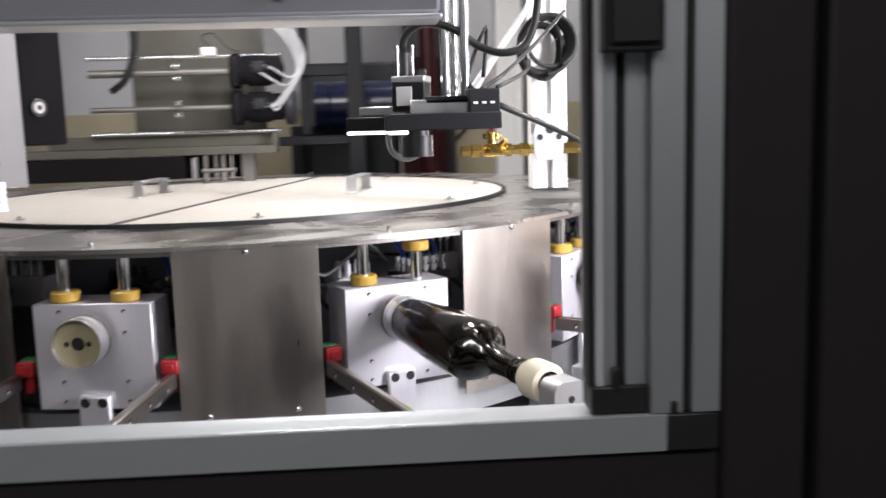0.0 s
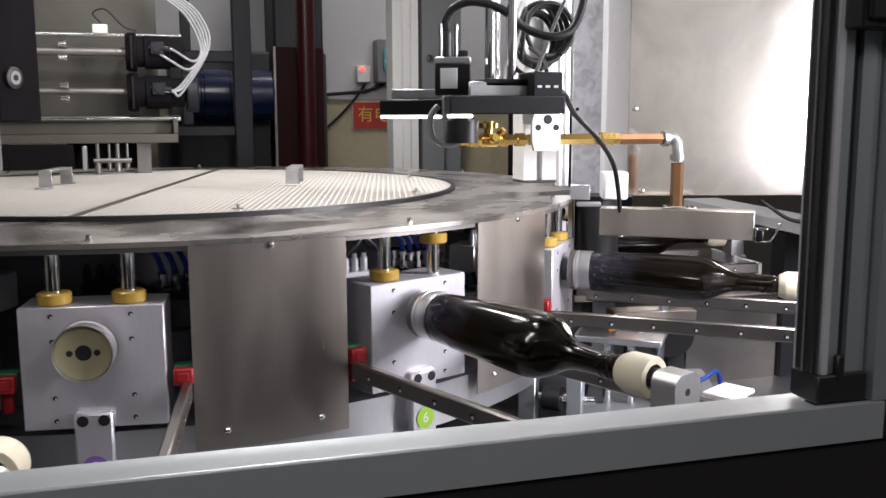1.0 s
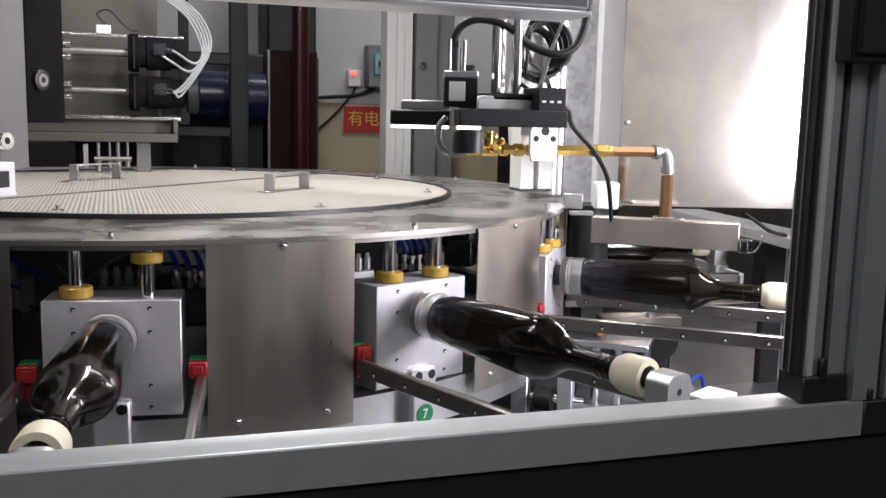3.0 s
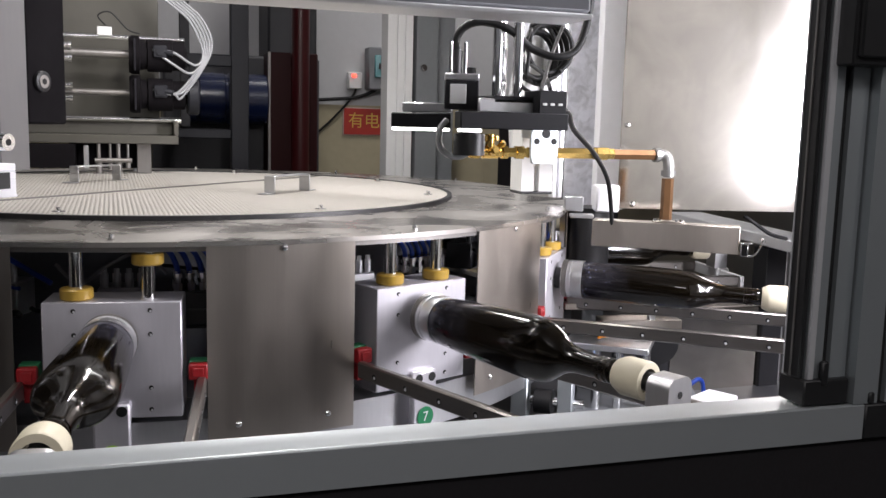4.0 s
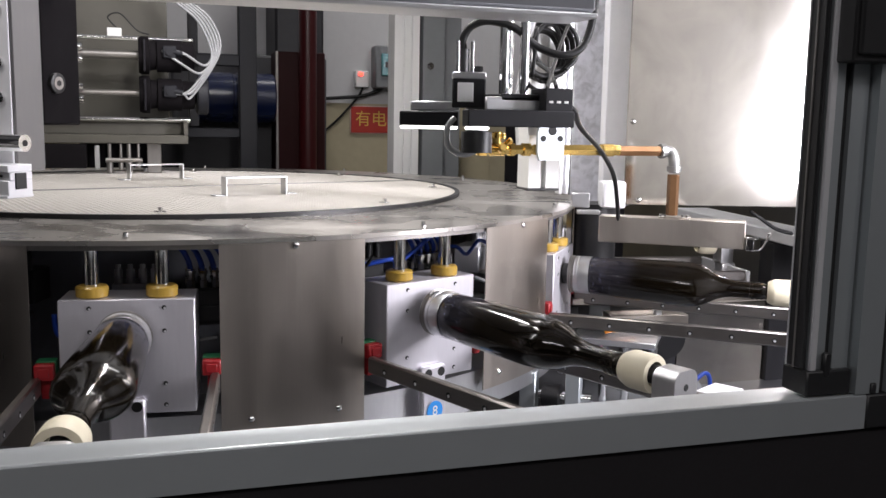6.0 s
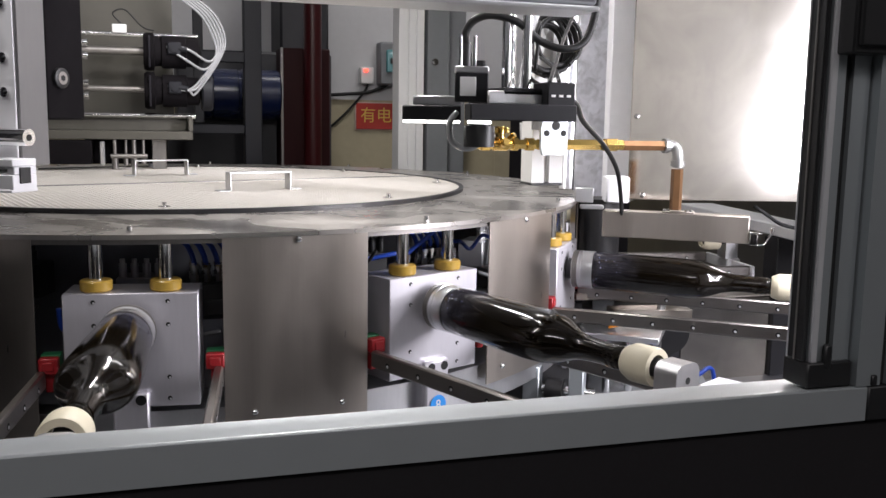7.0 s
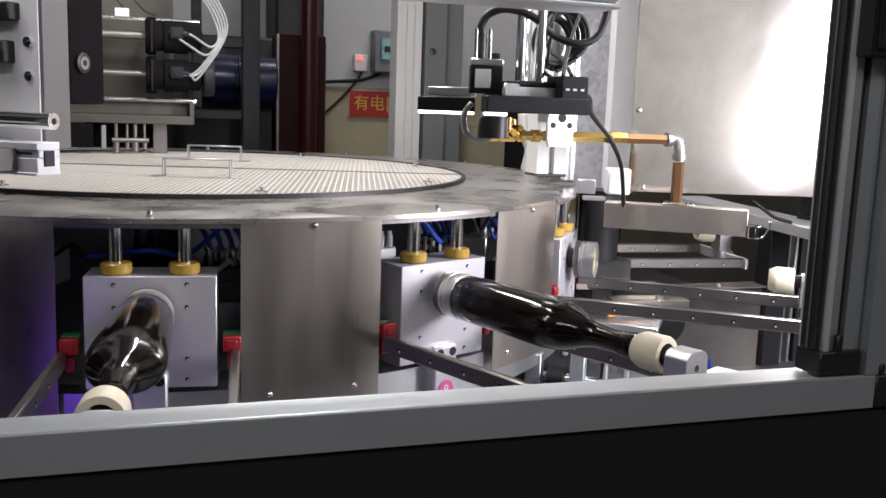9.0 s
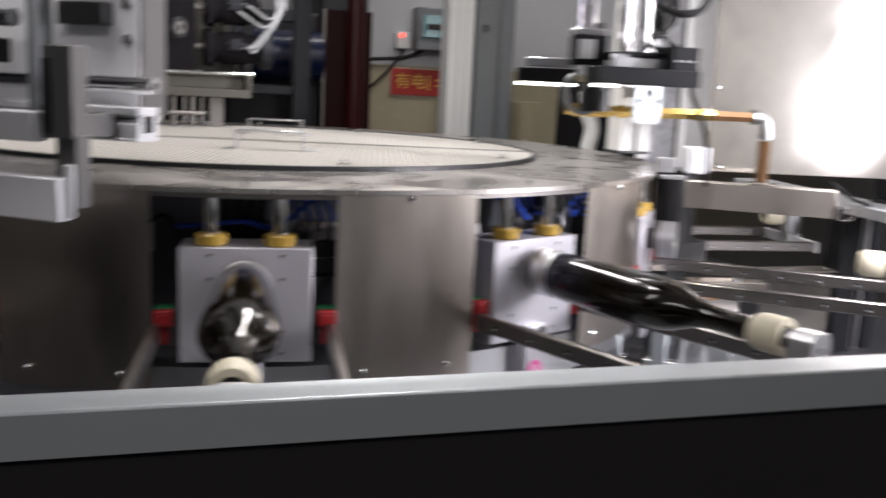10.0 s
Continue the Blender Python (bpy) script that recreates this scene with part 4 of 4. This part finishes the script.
box(bm, (-0.175, -0.0205, 1.1595), (0.40, 0.037, 0.010), 0, 0.001)
box(bm, (-0.175, -0.022, 1.1690), (0.40, 0.040, 0.009), 0, 0.001)
box(bm, (-0.175, -0.0225, 1.1345), (0.40, 0.044, 0.004), 0, 0.001)
arm = part("support_arm", bm, BRIGHT, near, "white slotted aluminium arm")
solid("arm_slot_shade", BLACK, ((-0.175, -0.0405, 1.1600), (0.38, 0.002, 0.003)), ((0.0255, -0.022, 1.1535), (0.002, 0.018, 0.020)), parent=arm)
post_a = solid("adjuster_post", CARRIER, ((-0.020, -0.112, 1.190), (0.042, 0.028, 0.105)), ((-0.012, -0.110, 1.100), (0.030, 0.024, 0.085)), parent=near)
solid("post_slot_shade", BLACK, ((-0.034, -0.1268, 1.185), (0.012, 0.002, 0.085)), parent=post_a)
solid("post_foot", BRIGHT, ((-0.070, -0.128, 1.068), (0.120, 0.022, 0.050)), parent=post_a)
solid("post_pad", BRIGHT, ((-0.006, -0.1245, 1.078), (0.014, 0.005, 0.062)), parent=post_a)
solid("post_link", CARRIER, ((-0.020, -0.070, 1.152), (0.030, 0.056, 0.028)), parent=post_a)
solid("cross_arm", BRIGHT, ((-0.105, -0.130, 1.150), (0.13, 0.024, 0.034)), parent=post_a)
solid("strut", GREYP, ((-0.125, -0.035, 1.22), (0.016, 0.030, 0.17)), parent=near)
solid("squeegee_bar", BLACK_MET, ((-0.25, -0.05, 1.235), (0.16, 0.03, 0.03)), parent=near)
rods("second_shaft", CHROME, ((-0.40, -0.055, 1.275), (-0.145, -0.055, 1.275), 0.011), parent=near)

# ---- inspection camera over the turntable ----
insp = thing("inspection_camera", "black machine-vision camera with two bar lights", "camera")
solid("body", BLACK_MET, ((0.352, -0.846, 1.2745), (0.046, 0.040, 0.040), -18), parent=insp)
solid("body_cap", ALU, ((0.352, -0.846, 1.2985), (0.047, 0.041, 0.009), -18), parent=insp)
solid("label", WHITEP, ((0.3405, -0.8648, 1.2755), (0.022, 0.001, 0.026), -18), parent=insp)
rods("lens", BLACK, ((0.357, -0.868, 1.193), (0.357, -0.868, 1.222), 0.0215), ((0.357, -0.868, 1.222), (0.357, -0.868, 1.255), 0.016), parent=insp, label="black lens barrel")
bar1 = solid("light_bar", BLACK_MET, ((0.302, -0.822, 1.2385), (0.082, 0.030, 0.020), -18), parent=insp)
solid("diffuser", GLOW_W, ((0.302, -0.822, 1.2265), (0.080, 0.026, 0.004), -18), parent=bar1, label="glowing white diffuser")
bar2 = solid("light_bar", BLACK_MET, ((0.386, -0.948, 1.2405), (0.150, 0.024, 0.022), 0), parent=insp)
solid("diffuser", GLOW_W, ((0.3275, -0.948, 1.2275), (0.026, 0.022, 0.004), 0), parent=bar2, label="glowing white diffuser")
solid("side_plate", ALU, ((0.312, -0.818, 1.2565), (0.07, 0.006, 0.013), -18), parent=insp)
solid("side_plate", ALU, ((0.402, -0.932, 1.2600), (0.115, 0.006, 0.018), 0), parent=insp)
solid("mount_block", BLACK_MET, ((0.440, -0.930, 1.2650), (0.040, 0.05, 0.032), 0), parent=insp)
solid("block_mark", WHITEP, *[((0.428 + i * 0.011, -0.9555, 1.263), (0.006, 0.001, 0.003)) for i in range(3)], parent=insp)
rods("guide_shaft", CHROME, ((0.398, -0.862, 1.26), (0.398, -0.862, 1.80), 0.007), parent=insp)
rods("guide_shaft", CHROME, ((0.424, -0.872, 1.26), (0.424, -0.872, 1.80), 0.007), parent=insp)
solid("cross_mount", BLACK_MET, ((0.40, -0.89, 1.268), (0.07, 0.09, 0.010), 0), parent=insp)
solid("top_mount", BEAMC, ((0.20, -0.90, 1.82), (0.6, 0.4, 0.04)), parent=insp)
rods("plug", BLACK, ((0.343, -0.845, 1.303), (0.343, -0.845, 1.335), 0.009), ((0.366, -0.845, 1.303), (0.366, -0.845, 1.312), 0.007), parent=insp)
rods("plug_screw", CHROME, ((0.333, -0.853, 1.303), (0.333, -0.853, 1.345), 0.0025), ((0.354, -0.853, 1.303), (0.354, -0.853, 1.345), 0.0025), parent=insp)
hose("camera_cable", CABLE, [(0.343, -0.845, 1.335), (0.343, -0.845, 1.350), (0.353, -0.85, 1.366), (0.375, -0.86, 1.373), (0.41, -0.87, 1.364), (0.445, -0.87, 1.340), (0.48, -0.88, 1.330), (0.51, -0.88, 1.345), (0.525, -0.88, 1.40), (0.525, -0.88, 1.5)], 0.0055, insp)
for turns_n, cx, cz, rx, rz, y0 in ((2.3, 0.591, 1.361, 0.046, 0.050, -0.590), (1.6, 0.586, 1.352, 0.040, 0.046, -0.577), (1.5, 0.600, 1.366, 0.042, 0.044, -0.600), (1.3, 0.589, 1.356, 0.033, 0.053, -0.583)):
    coil = []
    for i in range(int(turns_n * 10) + 1):
        a = i / 10 * 2 * math.pi + cx * 40
        coil.append((cx + (rx - 0.0004 * i) * math.cos(a), y0 + 0.0010 * i, cz + (rz - 0.0003 * i) * math.sin(a)))
    hose("coiled_cable", CABLE, coil, 0.0040, insp)
hose("coil_lead", CABLE, [(0.618, -0.615, 1.412), (0.560, -0.700, 1.360), (0.490, -0.820, 1.308), (0.440, -0.915, 1.280)], 0.0030, insp)
hose("coil_lead", CABLE, [(0.560, -0.610, 1.335), (0.535, -0.720, 1.312), (0.466, -0.89, 1.284)], 0.0030, insp)
rods("guide_shaft", CHROME, ((0.411, -0.842, 1.26), (0.411, -0.842, 1.80), 0.008), parent=insp)
hose("drop_cable", CABLE, [(0.455, -0.83, 1.30), (0.46, -0.83, 1.37), (0.43, -0.86, 1.30), (0.44, -0.90, 1.275)], 0.003, insp)
hose("trailing_cable", CABLE, [(0.458, -0.93, 1.262), (0.48, -0.92, 1.252), (0.55, -0.80, 1.23), (0.65, -0.68, 1.19), (0.72, -0.60, 1.145), (0.752, -0.56, 1.095), (0.765, -0.545, 1.05)], 0.0042, insp)
hose("white_tube", WHITE_HOSE, [(0.375, -0.87, 1.208), (0.345, -0.86, 1.19), (0.322, -0.855, 1.20), (0.318, -0.855, 1.225), (0.33, -0.85, 1.24)], 0.0045, insp)
hose("slanting_tube", WHITE_HOSE, [(0.43, -0.84, 1.27), (0.475, -0.75, 1.322), (0.547, -0.615, 1.403), (0.590, -0.58, 1.47), (0.62, -0.57, 1.55)], 0.0065, insp)

# ---- flame burner on its hanging post ----
post = thing("hanging_post", "pale slotted aluminium post hanging beside the turntable", "post")
bm = bmesh.new()
prism(bm, [(0, 0), (0.024, 0), (0.024, 0.010), (0.034, 0.010), (0.034, 0), (0.060, 0), (0.060, 0.05), (0, 0.05)], 1.118, 1.85, pose(0.5750, -0.553, 0))
part("profile", bm, MID_GREY, post)
solid("end_cap", BLACK, ((0.6050, -0.528, 1.1155), (0.062, 0.052, 0.005)), parent=post)
solid("header", BEAMC, ((0.62, -0.70, 1.87), (0.2, 0.5, 0.04)), parent=post)
bm = bmesh.new()
prism(bm, [(-0.025, -0.022), (-0.021, -0.036), (0.021, -0.036), (0.025, -0.022), (0.025, 0.012), (0.017, 0.040), (-0.017, 0.040), (-0.025, 0.012)], 0, 0.008, pose(0.592, -0.600, 1.206, 90, 0, 0))
plate = part("clamp_plate", bm, ALU_MATT, post)
solid("clamp_back", ALU, ((0.592, -0.577, 1.222), (0.042, 0.046, 0.020)), parent=post)
for x, z, r in ((0.594, 1.221, 0.0078), (0.577, 1.208, 0.0052), (0.609, 1.208, 0.0052)):
    rods("clamp_hole", HOLE, ((x, -0.6078, z), (x, -0.6088, z), r), parent=plate)

gas = thing("burner_pipe", "brass and brown gas pipe with a valve and a grey elbow", "pipe")
bm = bmesh.new()
lathe(bm, [(0.446, 0.006), (0.446, 0.0095), (0.462, 0.0095), (0.464, 0.0125), (0.478, 0.0125), (0.480, 0.009), (0.520, 0.0095), (0.521, 0.0125), (0.530, 0.0125), (0.532, 0.009), (0.545, 0.0095), (0.547, 0.0125), (0.560, 0.0125), (0.562, 0.009),
           (0.570, 0.009)], 6, pose(0, -0.588, 1.188))
lathe(bm, [(0.57, 0.0105), (0.70, 0.0105)], 6, pose(0, -0.588, 1.188))
lathe(bm, [(0.70, 0.0125), (0.722, 0.0125), (0.724, 0.0105), (0.735, 0.0105)], 6, pose(0, -0.588, 1.188))
part("brass_tube", bm, GOLDEN, gas, "polished brass hexagon tube and fittings")
bm = bmesh.new()
rod(bm, (0.499, -0.588, 1.186), (0.499, -0.588, 1.208), 0.0085, 12)
lathe(bm, [(0.484, 0.008), (0.486, 0.0115), (0.512, 0.0115), (0.514, 0.008)], 14, pose(0, -0.588, 1.188))
for k in range(7):
    a = 2 * math.pi * k / 7
    rod(bm, (0.499 + 0.011 * math.cos(a), -0.588 + 0.011 * math.sin(a), 1.207), (0.499 + 0.011 * math.cos(a), -0.588 + 0.011 * math.sin(a), 1.216), 0.0055, 10)
rod(bm, (0.499, -0.588, 1.206), (0.499, -0.588, 1.2185), 0.0095, 14)
rod(bm, (0.499, -0.596, 1.190), (0.499, -0.612, 1.192), 0.0085, 6)
rod(bm, (0.499, -0.612, 1.192), (0.499, -0.618, 1.193), 0.0055, 12)
rod(bm, (0.512, -0.594, 1.196), (0.520, -0.602, 1.205), 0.005, 10)
part("valve_knob", bm, GOLDEN, gas)
bm = bmesh.new()
lathe(bm, [(0.735, 0.010), (0.822, 0.010)], 6, pose(0, -0.588, 1.187))
rod(bm, (0.844, -0.600, 1.070), (0.844, -0.600, 1.145), 0.0108, 6)
part("brown_tube", bm, BRONZE, gas, "brown oxidised brass hexagon tube")
bm = bmesh.new()
tube(bm, [(0.820, -0.588, 1.187), (0.836, -0.590, 1.187), (0.844, -0.595, 1.180), (0.8445, -0.600, 1.165), (0.8445, -0.600, 1.148)], 0.0105, 14)
lathe(bm, [(0.820, 0.0135), (0.829, 0.0135)], 16, pose(0, -0.588, 1.187))
rod(bm, (0.8445, -0.600, 1.150), (0.8445, -0.600, 1.160), 0.0135, 16)
part("elbow", bm, material("galvanised_iron", (0.42, 0.42, 0.41), 0.35, 0.9, (60, 60, 60), 0.1, 0.05, 0.2, 20), gas, "grey galvanised elbow")

burner = thing("burner_box", "long brushed steel burner box beside the bottles", "burner", m=pose(0.731, -0.531, 0, 0, 0, -35))
solid("case", STEEL, ((0.132, 0.020, 1.039), (0.264, 0.036, 0.050)), parent=burner, bevel=0.0015)
solid("flange", STEEL, ((0.137, 0.019, 1.0655), (0.058, 0.030, 0.003)), parent=burner)
for x in (0.113, 0.121, 0.152, 0.160):
    rods("screw", CHROME, ((x, 0.010, 1.067), (x, 0.010, 1.071), 0.0035), parent=burner)
solid("latch_plate", CHROME, ((0.276, 0.006, 1.035), (0.022, 0.018, 0.003)), ((0.2725, 0.004, 1.023), (0.014, 0.010, 0.022)), parent=burner)
hose("latch_wire", CHROME, [(0.278, -0.003, 1.013), (0.290, -0.004, 1.016), (0.298, -0.004, 1.028), (0.303, -0.004, 1.040)], 0.0018, burner)
rods("latch_knob", CHROME, ((0.303, -0.004, 1.040), (0.303, -0.004, 1.046), 0.0038), parent=burner)

# ---- stainless cover on the right ----
cover = thing("steel_cover", "tall stainless steel cover sheet with smudges and screws", "cover", m=pose(0.847, -0.417, 0, 0, 0, -16.5))
solid("front_sheet", STEEL_SHEET, ((0.36, 0.004, 1.60), (0.72, 0.004, 1.056)), parent=cover, bevel=0.001)
solid("back_sheet", STEEL_SHEET, ((0.42, 0.30, 1.60), (0.55, 0.004, 1.056)), parent=cover, bevel=0.001)
solid("bottom_fold", STEEL_SHEET, ((0.36, 0.024, 1.075), (0.72, 0.034, 0.003)), parent=cover, bevel=0.0005)
for x, z in ((0.012, 1.240), (0.030, 1.082), (0.012, 1.52)):
    bm = bmesh.new()
    lathe(bm, [(-0.004, 0.0022), (-0.0035, 0.0040), (0, 0.0055), (0.001, 0.0055)], 12, pose(x, 0.001, z, 0, 0, 90))
    part("screw", bm, CHROME, cover)
side = thing("cover_post", "white enamelled post beside the steel cover", "post")
solid("post_box", GREYP_L, ((0.868, -0.335, 1.60), (0.058, 0.05, 1.07), -16), parent=side)
sheet = thing("mottled_sheet", "mottled galvanised sheet standing behind the post", "panel")
solid("sheet", material("mottled_zinc", (0.82, 0.83, 0.90), 0.35, 0.1, (70, 70, 70), 0.12, 0.02, 0.75, 38, rvary=0.5), ((0.868, -0.20, 1.45), (0.072, 0.004, 0.80)), parent=sheet)
rods("screw", HOLE, ((0.842, -0.2025, 1.24), (0.842, -0.2035, 1.24), 0.004), parent=sheet)
slotted_post("thin_post", (0.742, -0.345), 0.020, 0.02, 1.09, 1.9, WHITE_ALU, "thin bright aluminium post")
p = thing("white_bracket", "white plastic block under the steel cover", "block")
solid("block", GREYP_L, ((0.799, -0.455, 1.097), (0.046, 0.04, 0.052), -16), parent=p, bevel=0.003)
p = thing("side_bracket", "white enamelled angle bracket beside the stations", "bracket")
solid("shelf", BRIGHT, ((0.800, -0.838, 0.806), (0.070, 0.052, 0.008), 28), parent=p, bevel=0.002)
solid("leg", BRIGHT, ((0.805, -0.848, 0.7235), (0.034, 0.026, 0.157), 28), parent=p, bevel=0.002)
p = thing("drive_motor", "black drive motor beside the turntable rim", "motor")
rods("can", BLACK, ((0.79, -0.40, 0.93), (0.79, -0.40, 1.075), 0.045), parent=p)
solid("bracket", ALU, ((0.722, -0.47, 1.088), (0.035, 0.02, 0.028), -20), ((0.737, -0.475, 1.065), (0.045, 0.02, 0.008), -20), parent=p)
solid("base", BLACK, ((0.80, -0.38, 0.90), (0.12, 0.10, 0.06)), parent=p)
solid("leg", GREYP, ((0.82, -0.36, 0.76), (0.05, 0.05, 0.235)), parent=p)

# ---- machine frame and drives to the right, below ----
fr2 = thing("right_frame", "pale grey enamelled frame members with dark posts", "frame")
solid("long_beam", BRIGHT, ((1.357, -0.20, 0.9865), (0.80, 0.10, 0.027), 82), parent=fr2, bevel=0.003)
solid("dark_post", BLACK_MET, ((1.32, -0.30, 0.80), (0.055, 0.05, 0.34)), ((1.415, -0.28, 0.80), (0.03, 0.05, 0.34)), parent=fr2, bevel=0.002)
solid("pale_strip", ALU, ((1.362, -0.29, 0.80), (0.010, 0.03, 0.33)), ((1.386, -0.29, 0.80), (0.008, 0.03, 0.33)), parent=fr2)
solid("cap_block", BLACK, ((1.40, -0.33, 1.04), (0.035, 0.05, 0.06)), ((1.395, -0.34, 1.005), (0.06, 0.05, 0.012)), parent=fr2)
hose("black_cable", CABLE, [(1.12, -0.46, 1.06), (1.14, -0.47, 1.045), (1.18, -0.47, 1.022), (1.23, -0.46, 1.01)], 0.004, fr2)
bx = thing("steel_box", "brushed steel drive housing on the deck", "box")
solid("case", STEEL_SHEET, ((1.18, -0.29, 0.735), (0.25, 0.05, 0.20)), parent=bx, bevel=0.003)
solid("lid", STEEL, ((1.18, -0.29, 0.8370), (0.262, 0.062, 0.004)), parent=bx, bevel=0.001, label="folded steel lid")
for x in (1.075, 1.18, 1.285):
    rods("screw", CHROME, ((x, -0.29, 0.839), (x, -0.29, 0.8425), 0.005), parent=bx, seg=12)
lift = thing("lift_unit", "pneumatic lift table with chrome guide columns", "lift")
solid("table", ALU, ((0.80, -0.50, 0.822), (0.16, 0.14, 0.012), -37), parent=lift)
solid("slide", STEEL, ((0.86, -0.50, 0.855), (0.16, 0.05, 0.020), -10), ((0.82, -0.44, 0.880), (0.18, 0.03, 0.014), -10), parent=lift)
for dx, dy in ((-0.045, -0.03), (-0.005, -0.045), (0.045, -0.06), (0.03, 0.03)):
    rods("column", CHROME, ((0.80 + dx, -0.50 + dy, 0.645), (0.80 + dx, -0.50 + dy, 0.817), 0.0085), parent=lift)
solid("white_tab", WHITEP, ((0.905, -0.50, 0.878), (0.05, 0.03, 0.010), -8), ((0.875, -0.52, 0.870), (0.014, 0.012, 0.045)), parent=lift)
solid("foot", BLACK, ((0.80, -0.50, 0.665), (0.14, 0.12, 0.04), -37), parent=lift)
hose("air_hose", BLUE, [(0.83, -0.585, 0.79), (0.838, -0.605, 0.765), (0.865, -0.62, 0.752), (0.90, -0.62, 0.758), (0.925, -0.615, 0.768), (0.94, -0.61, 0.755), (0.945, -0.61, 0.71), (0.945, -0.61, 0.66)], 0.0042, lift, "bright blue air hose")
hose("lamp_wire", material("orange_wire", (0.75, 0.28, 0.03), 0.4, bump=0), [(0.76, -0.52, 0.835), (0.79, -0.53, 0.842), (0.82, -0.53, 0.836)], 0.003, lift)
wh = thing("roller_unit", "black rubber drive roller on its leg", "roller")
rods("tyre", BLACK, ((0.985, -0.36, 0.785), (0.965, -0.395, 0.785), 0.050), parent=wh, seg=36)
solid("wheel_leg", BLACK_MET, ((0.99, -0.36, 0.71), (0.04, 0.05, 0.13)), parent=wh)
cam_f = thing("cam_follower", "black cam roller on a steel bracket", "roller")
rods("roller", BLACK, ((0.598, -0.60, 0.748), (0.622, -0.62, 0.748), 0.022), parent=cam_f, seg=28)
rods("axle", CHROME, ((0.59, -0.595, 0.748), (0.668, -0.65, 0.748), 0.008), parent=cam_f)
solid("bracket", ALU_MATT, ((0.640, -0.635, 0.735), (0.026, 0.030, 0.17), -37), ((0.575, -0.585, 0.72), (0.03, 0.03, 0.14), -37), parent=cam_f)
rail = thing("cam_track", "curved grey steel cam track under the stations", "rail")
bm = bmesh.new()
arc_plate(bm, 0.88, 1.12, 0.690, 0.700, -100, -20, 40)
part("track_plate", bm, GREYP, rail)
for a in (-95, -75, -55, -35, -22):
    rods("track_leg", GREYP, ((1.0 * math.cos(radians(a)), 1.0 * math.sin(radians(a)), 0.645), (1.0 * math.cos(radians(a)), 1.0 * math.sin(radians(a)), 0.690), 0.02), parent=rail)

# ---- unseen curing lamp; an added shutter switches its violet light ----
UV_AT = pose(-0.440, -1.300, 0.7445, 0, 0, 61)
uv = thing("curing_lamp", "unseen curing lamp housing added round the violet light", "lamp", m=UV_AT)
solid("housing", BLACK_MET, ((-0.03, 0, 0), (0.01, 0.13, 0.19)), ((0.012, 0.067, 0), (0.094, 0.008, 0.19)), ((0.012, -0.067, 0), (0.094, 0.008, 0.19)),
      ((0.012, 0, 0.095), (0.094, 0.14, 0.008)), ((0.012, 0, -0.095), (0.094, 0.14, 0.008)), parent=uv)
shutter = tagged(solid("glow_blocker", BLACK_MET, ((0, 0, 0), (0.004, 0.142, 0.198))), "unseen black plate added to block the violet light", "shutter")

# ---- unseen trays added behind the area lamps ----
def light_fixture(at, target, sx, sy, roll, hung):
    f = thing("lamp_tray", "unseen white tray added behind an area lamp", "lamp", m=look(at, target, roll))
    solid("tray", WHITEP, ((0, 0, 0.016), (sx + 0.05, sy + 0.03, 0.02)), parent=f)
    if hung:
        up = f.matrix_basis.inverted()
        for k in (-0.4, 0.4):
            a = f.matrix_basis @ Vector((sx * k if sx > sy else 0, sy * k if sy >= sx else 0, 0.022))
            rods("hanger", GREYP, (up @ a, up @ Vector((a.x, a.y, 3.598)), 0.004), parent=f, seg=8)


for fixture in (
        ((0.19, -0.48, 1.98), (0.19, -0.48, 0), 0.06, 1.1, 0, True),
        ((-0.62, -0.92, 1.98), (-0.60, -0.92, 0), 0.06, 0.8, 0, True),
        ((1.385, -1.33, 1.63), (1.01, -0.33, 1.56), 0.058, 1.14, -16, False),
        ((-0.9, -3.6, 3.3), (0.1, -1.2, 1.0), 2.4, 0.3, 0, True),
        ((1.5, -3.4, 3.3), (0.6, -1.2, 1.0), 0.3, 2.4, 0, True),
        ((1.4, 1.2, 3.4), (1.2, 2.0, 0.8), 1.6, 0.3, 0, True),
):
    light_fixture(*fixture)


# ---- movement ----
STEP = [(0.0, 0.0), (0.1, 1.8), (0.2, 5.3), (0.3, 9.4), (0.4, 13.4), (0.5, 17.7), (0.6, 21.7), (0.7, 25.2), (0.8, 27.55), (0.9, 29.1), (1.0, 29.75), (1.1, 30.0)]


def turned(turns, t):
    """The table's turn at a time."""
    for (t0, a), (t1, b) in zip(turns, turns[1:]):
        if t <= t1 + 1e-6:
            return a + (b - a) * (t - t0) / (t1 - t0)
    return turns[-1][1]


def motions():
    turns = [(0.0, 0.0)]
    for i, start in enumerate((1.2, 4.133, 7.067)):
        turns += [(start + dt, -30.0 * i - d) for dt, d in STEP]
    turns.append((10.0, -90.0))
    walk(carousel, [(t, Matrix.Rotation(radians(a), 4, "Z")) for t, a in turns])
    for n, ob in bottles.items():
        times = sorted({round(t, 3) for t, a in turns} | {t for t, a in ROLLS[n]})
        walk(ob, [(t, bottle_pose(n, turned(turns, t), t)) for t in times])
    walk(shutter, [(t, UV_AT @ pose(0.062, 0, z)) for t, z in ((0.0, 0.0), (8.0, 0.0), (8.12, 0.2), (9.25, 0.2), (9.36, 0.0), (10.0, 0.0))])


motions()
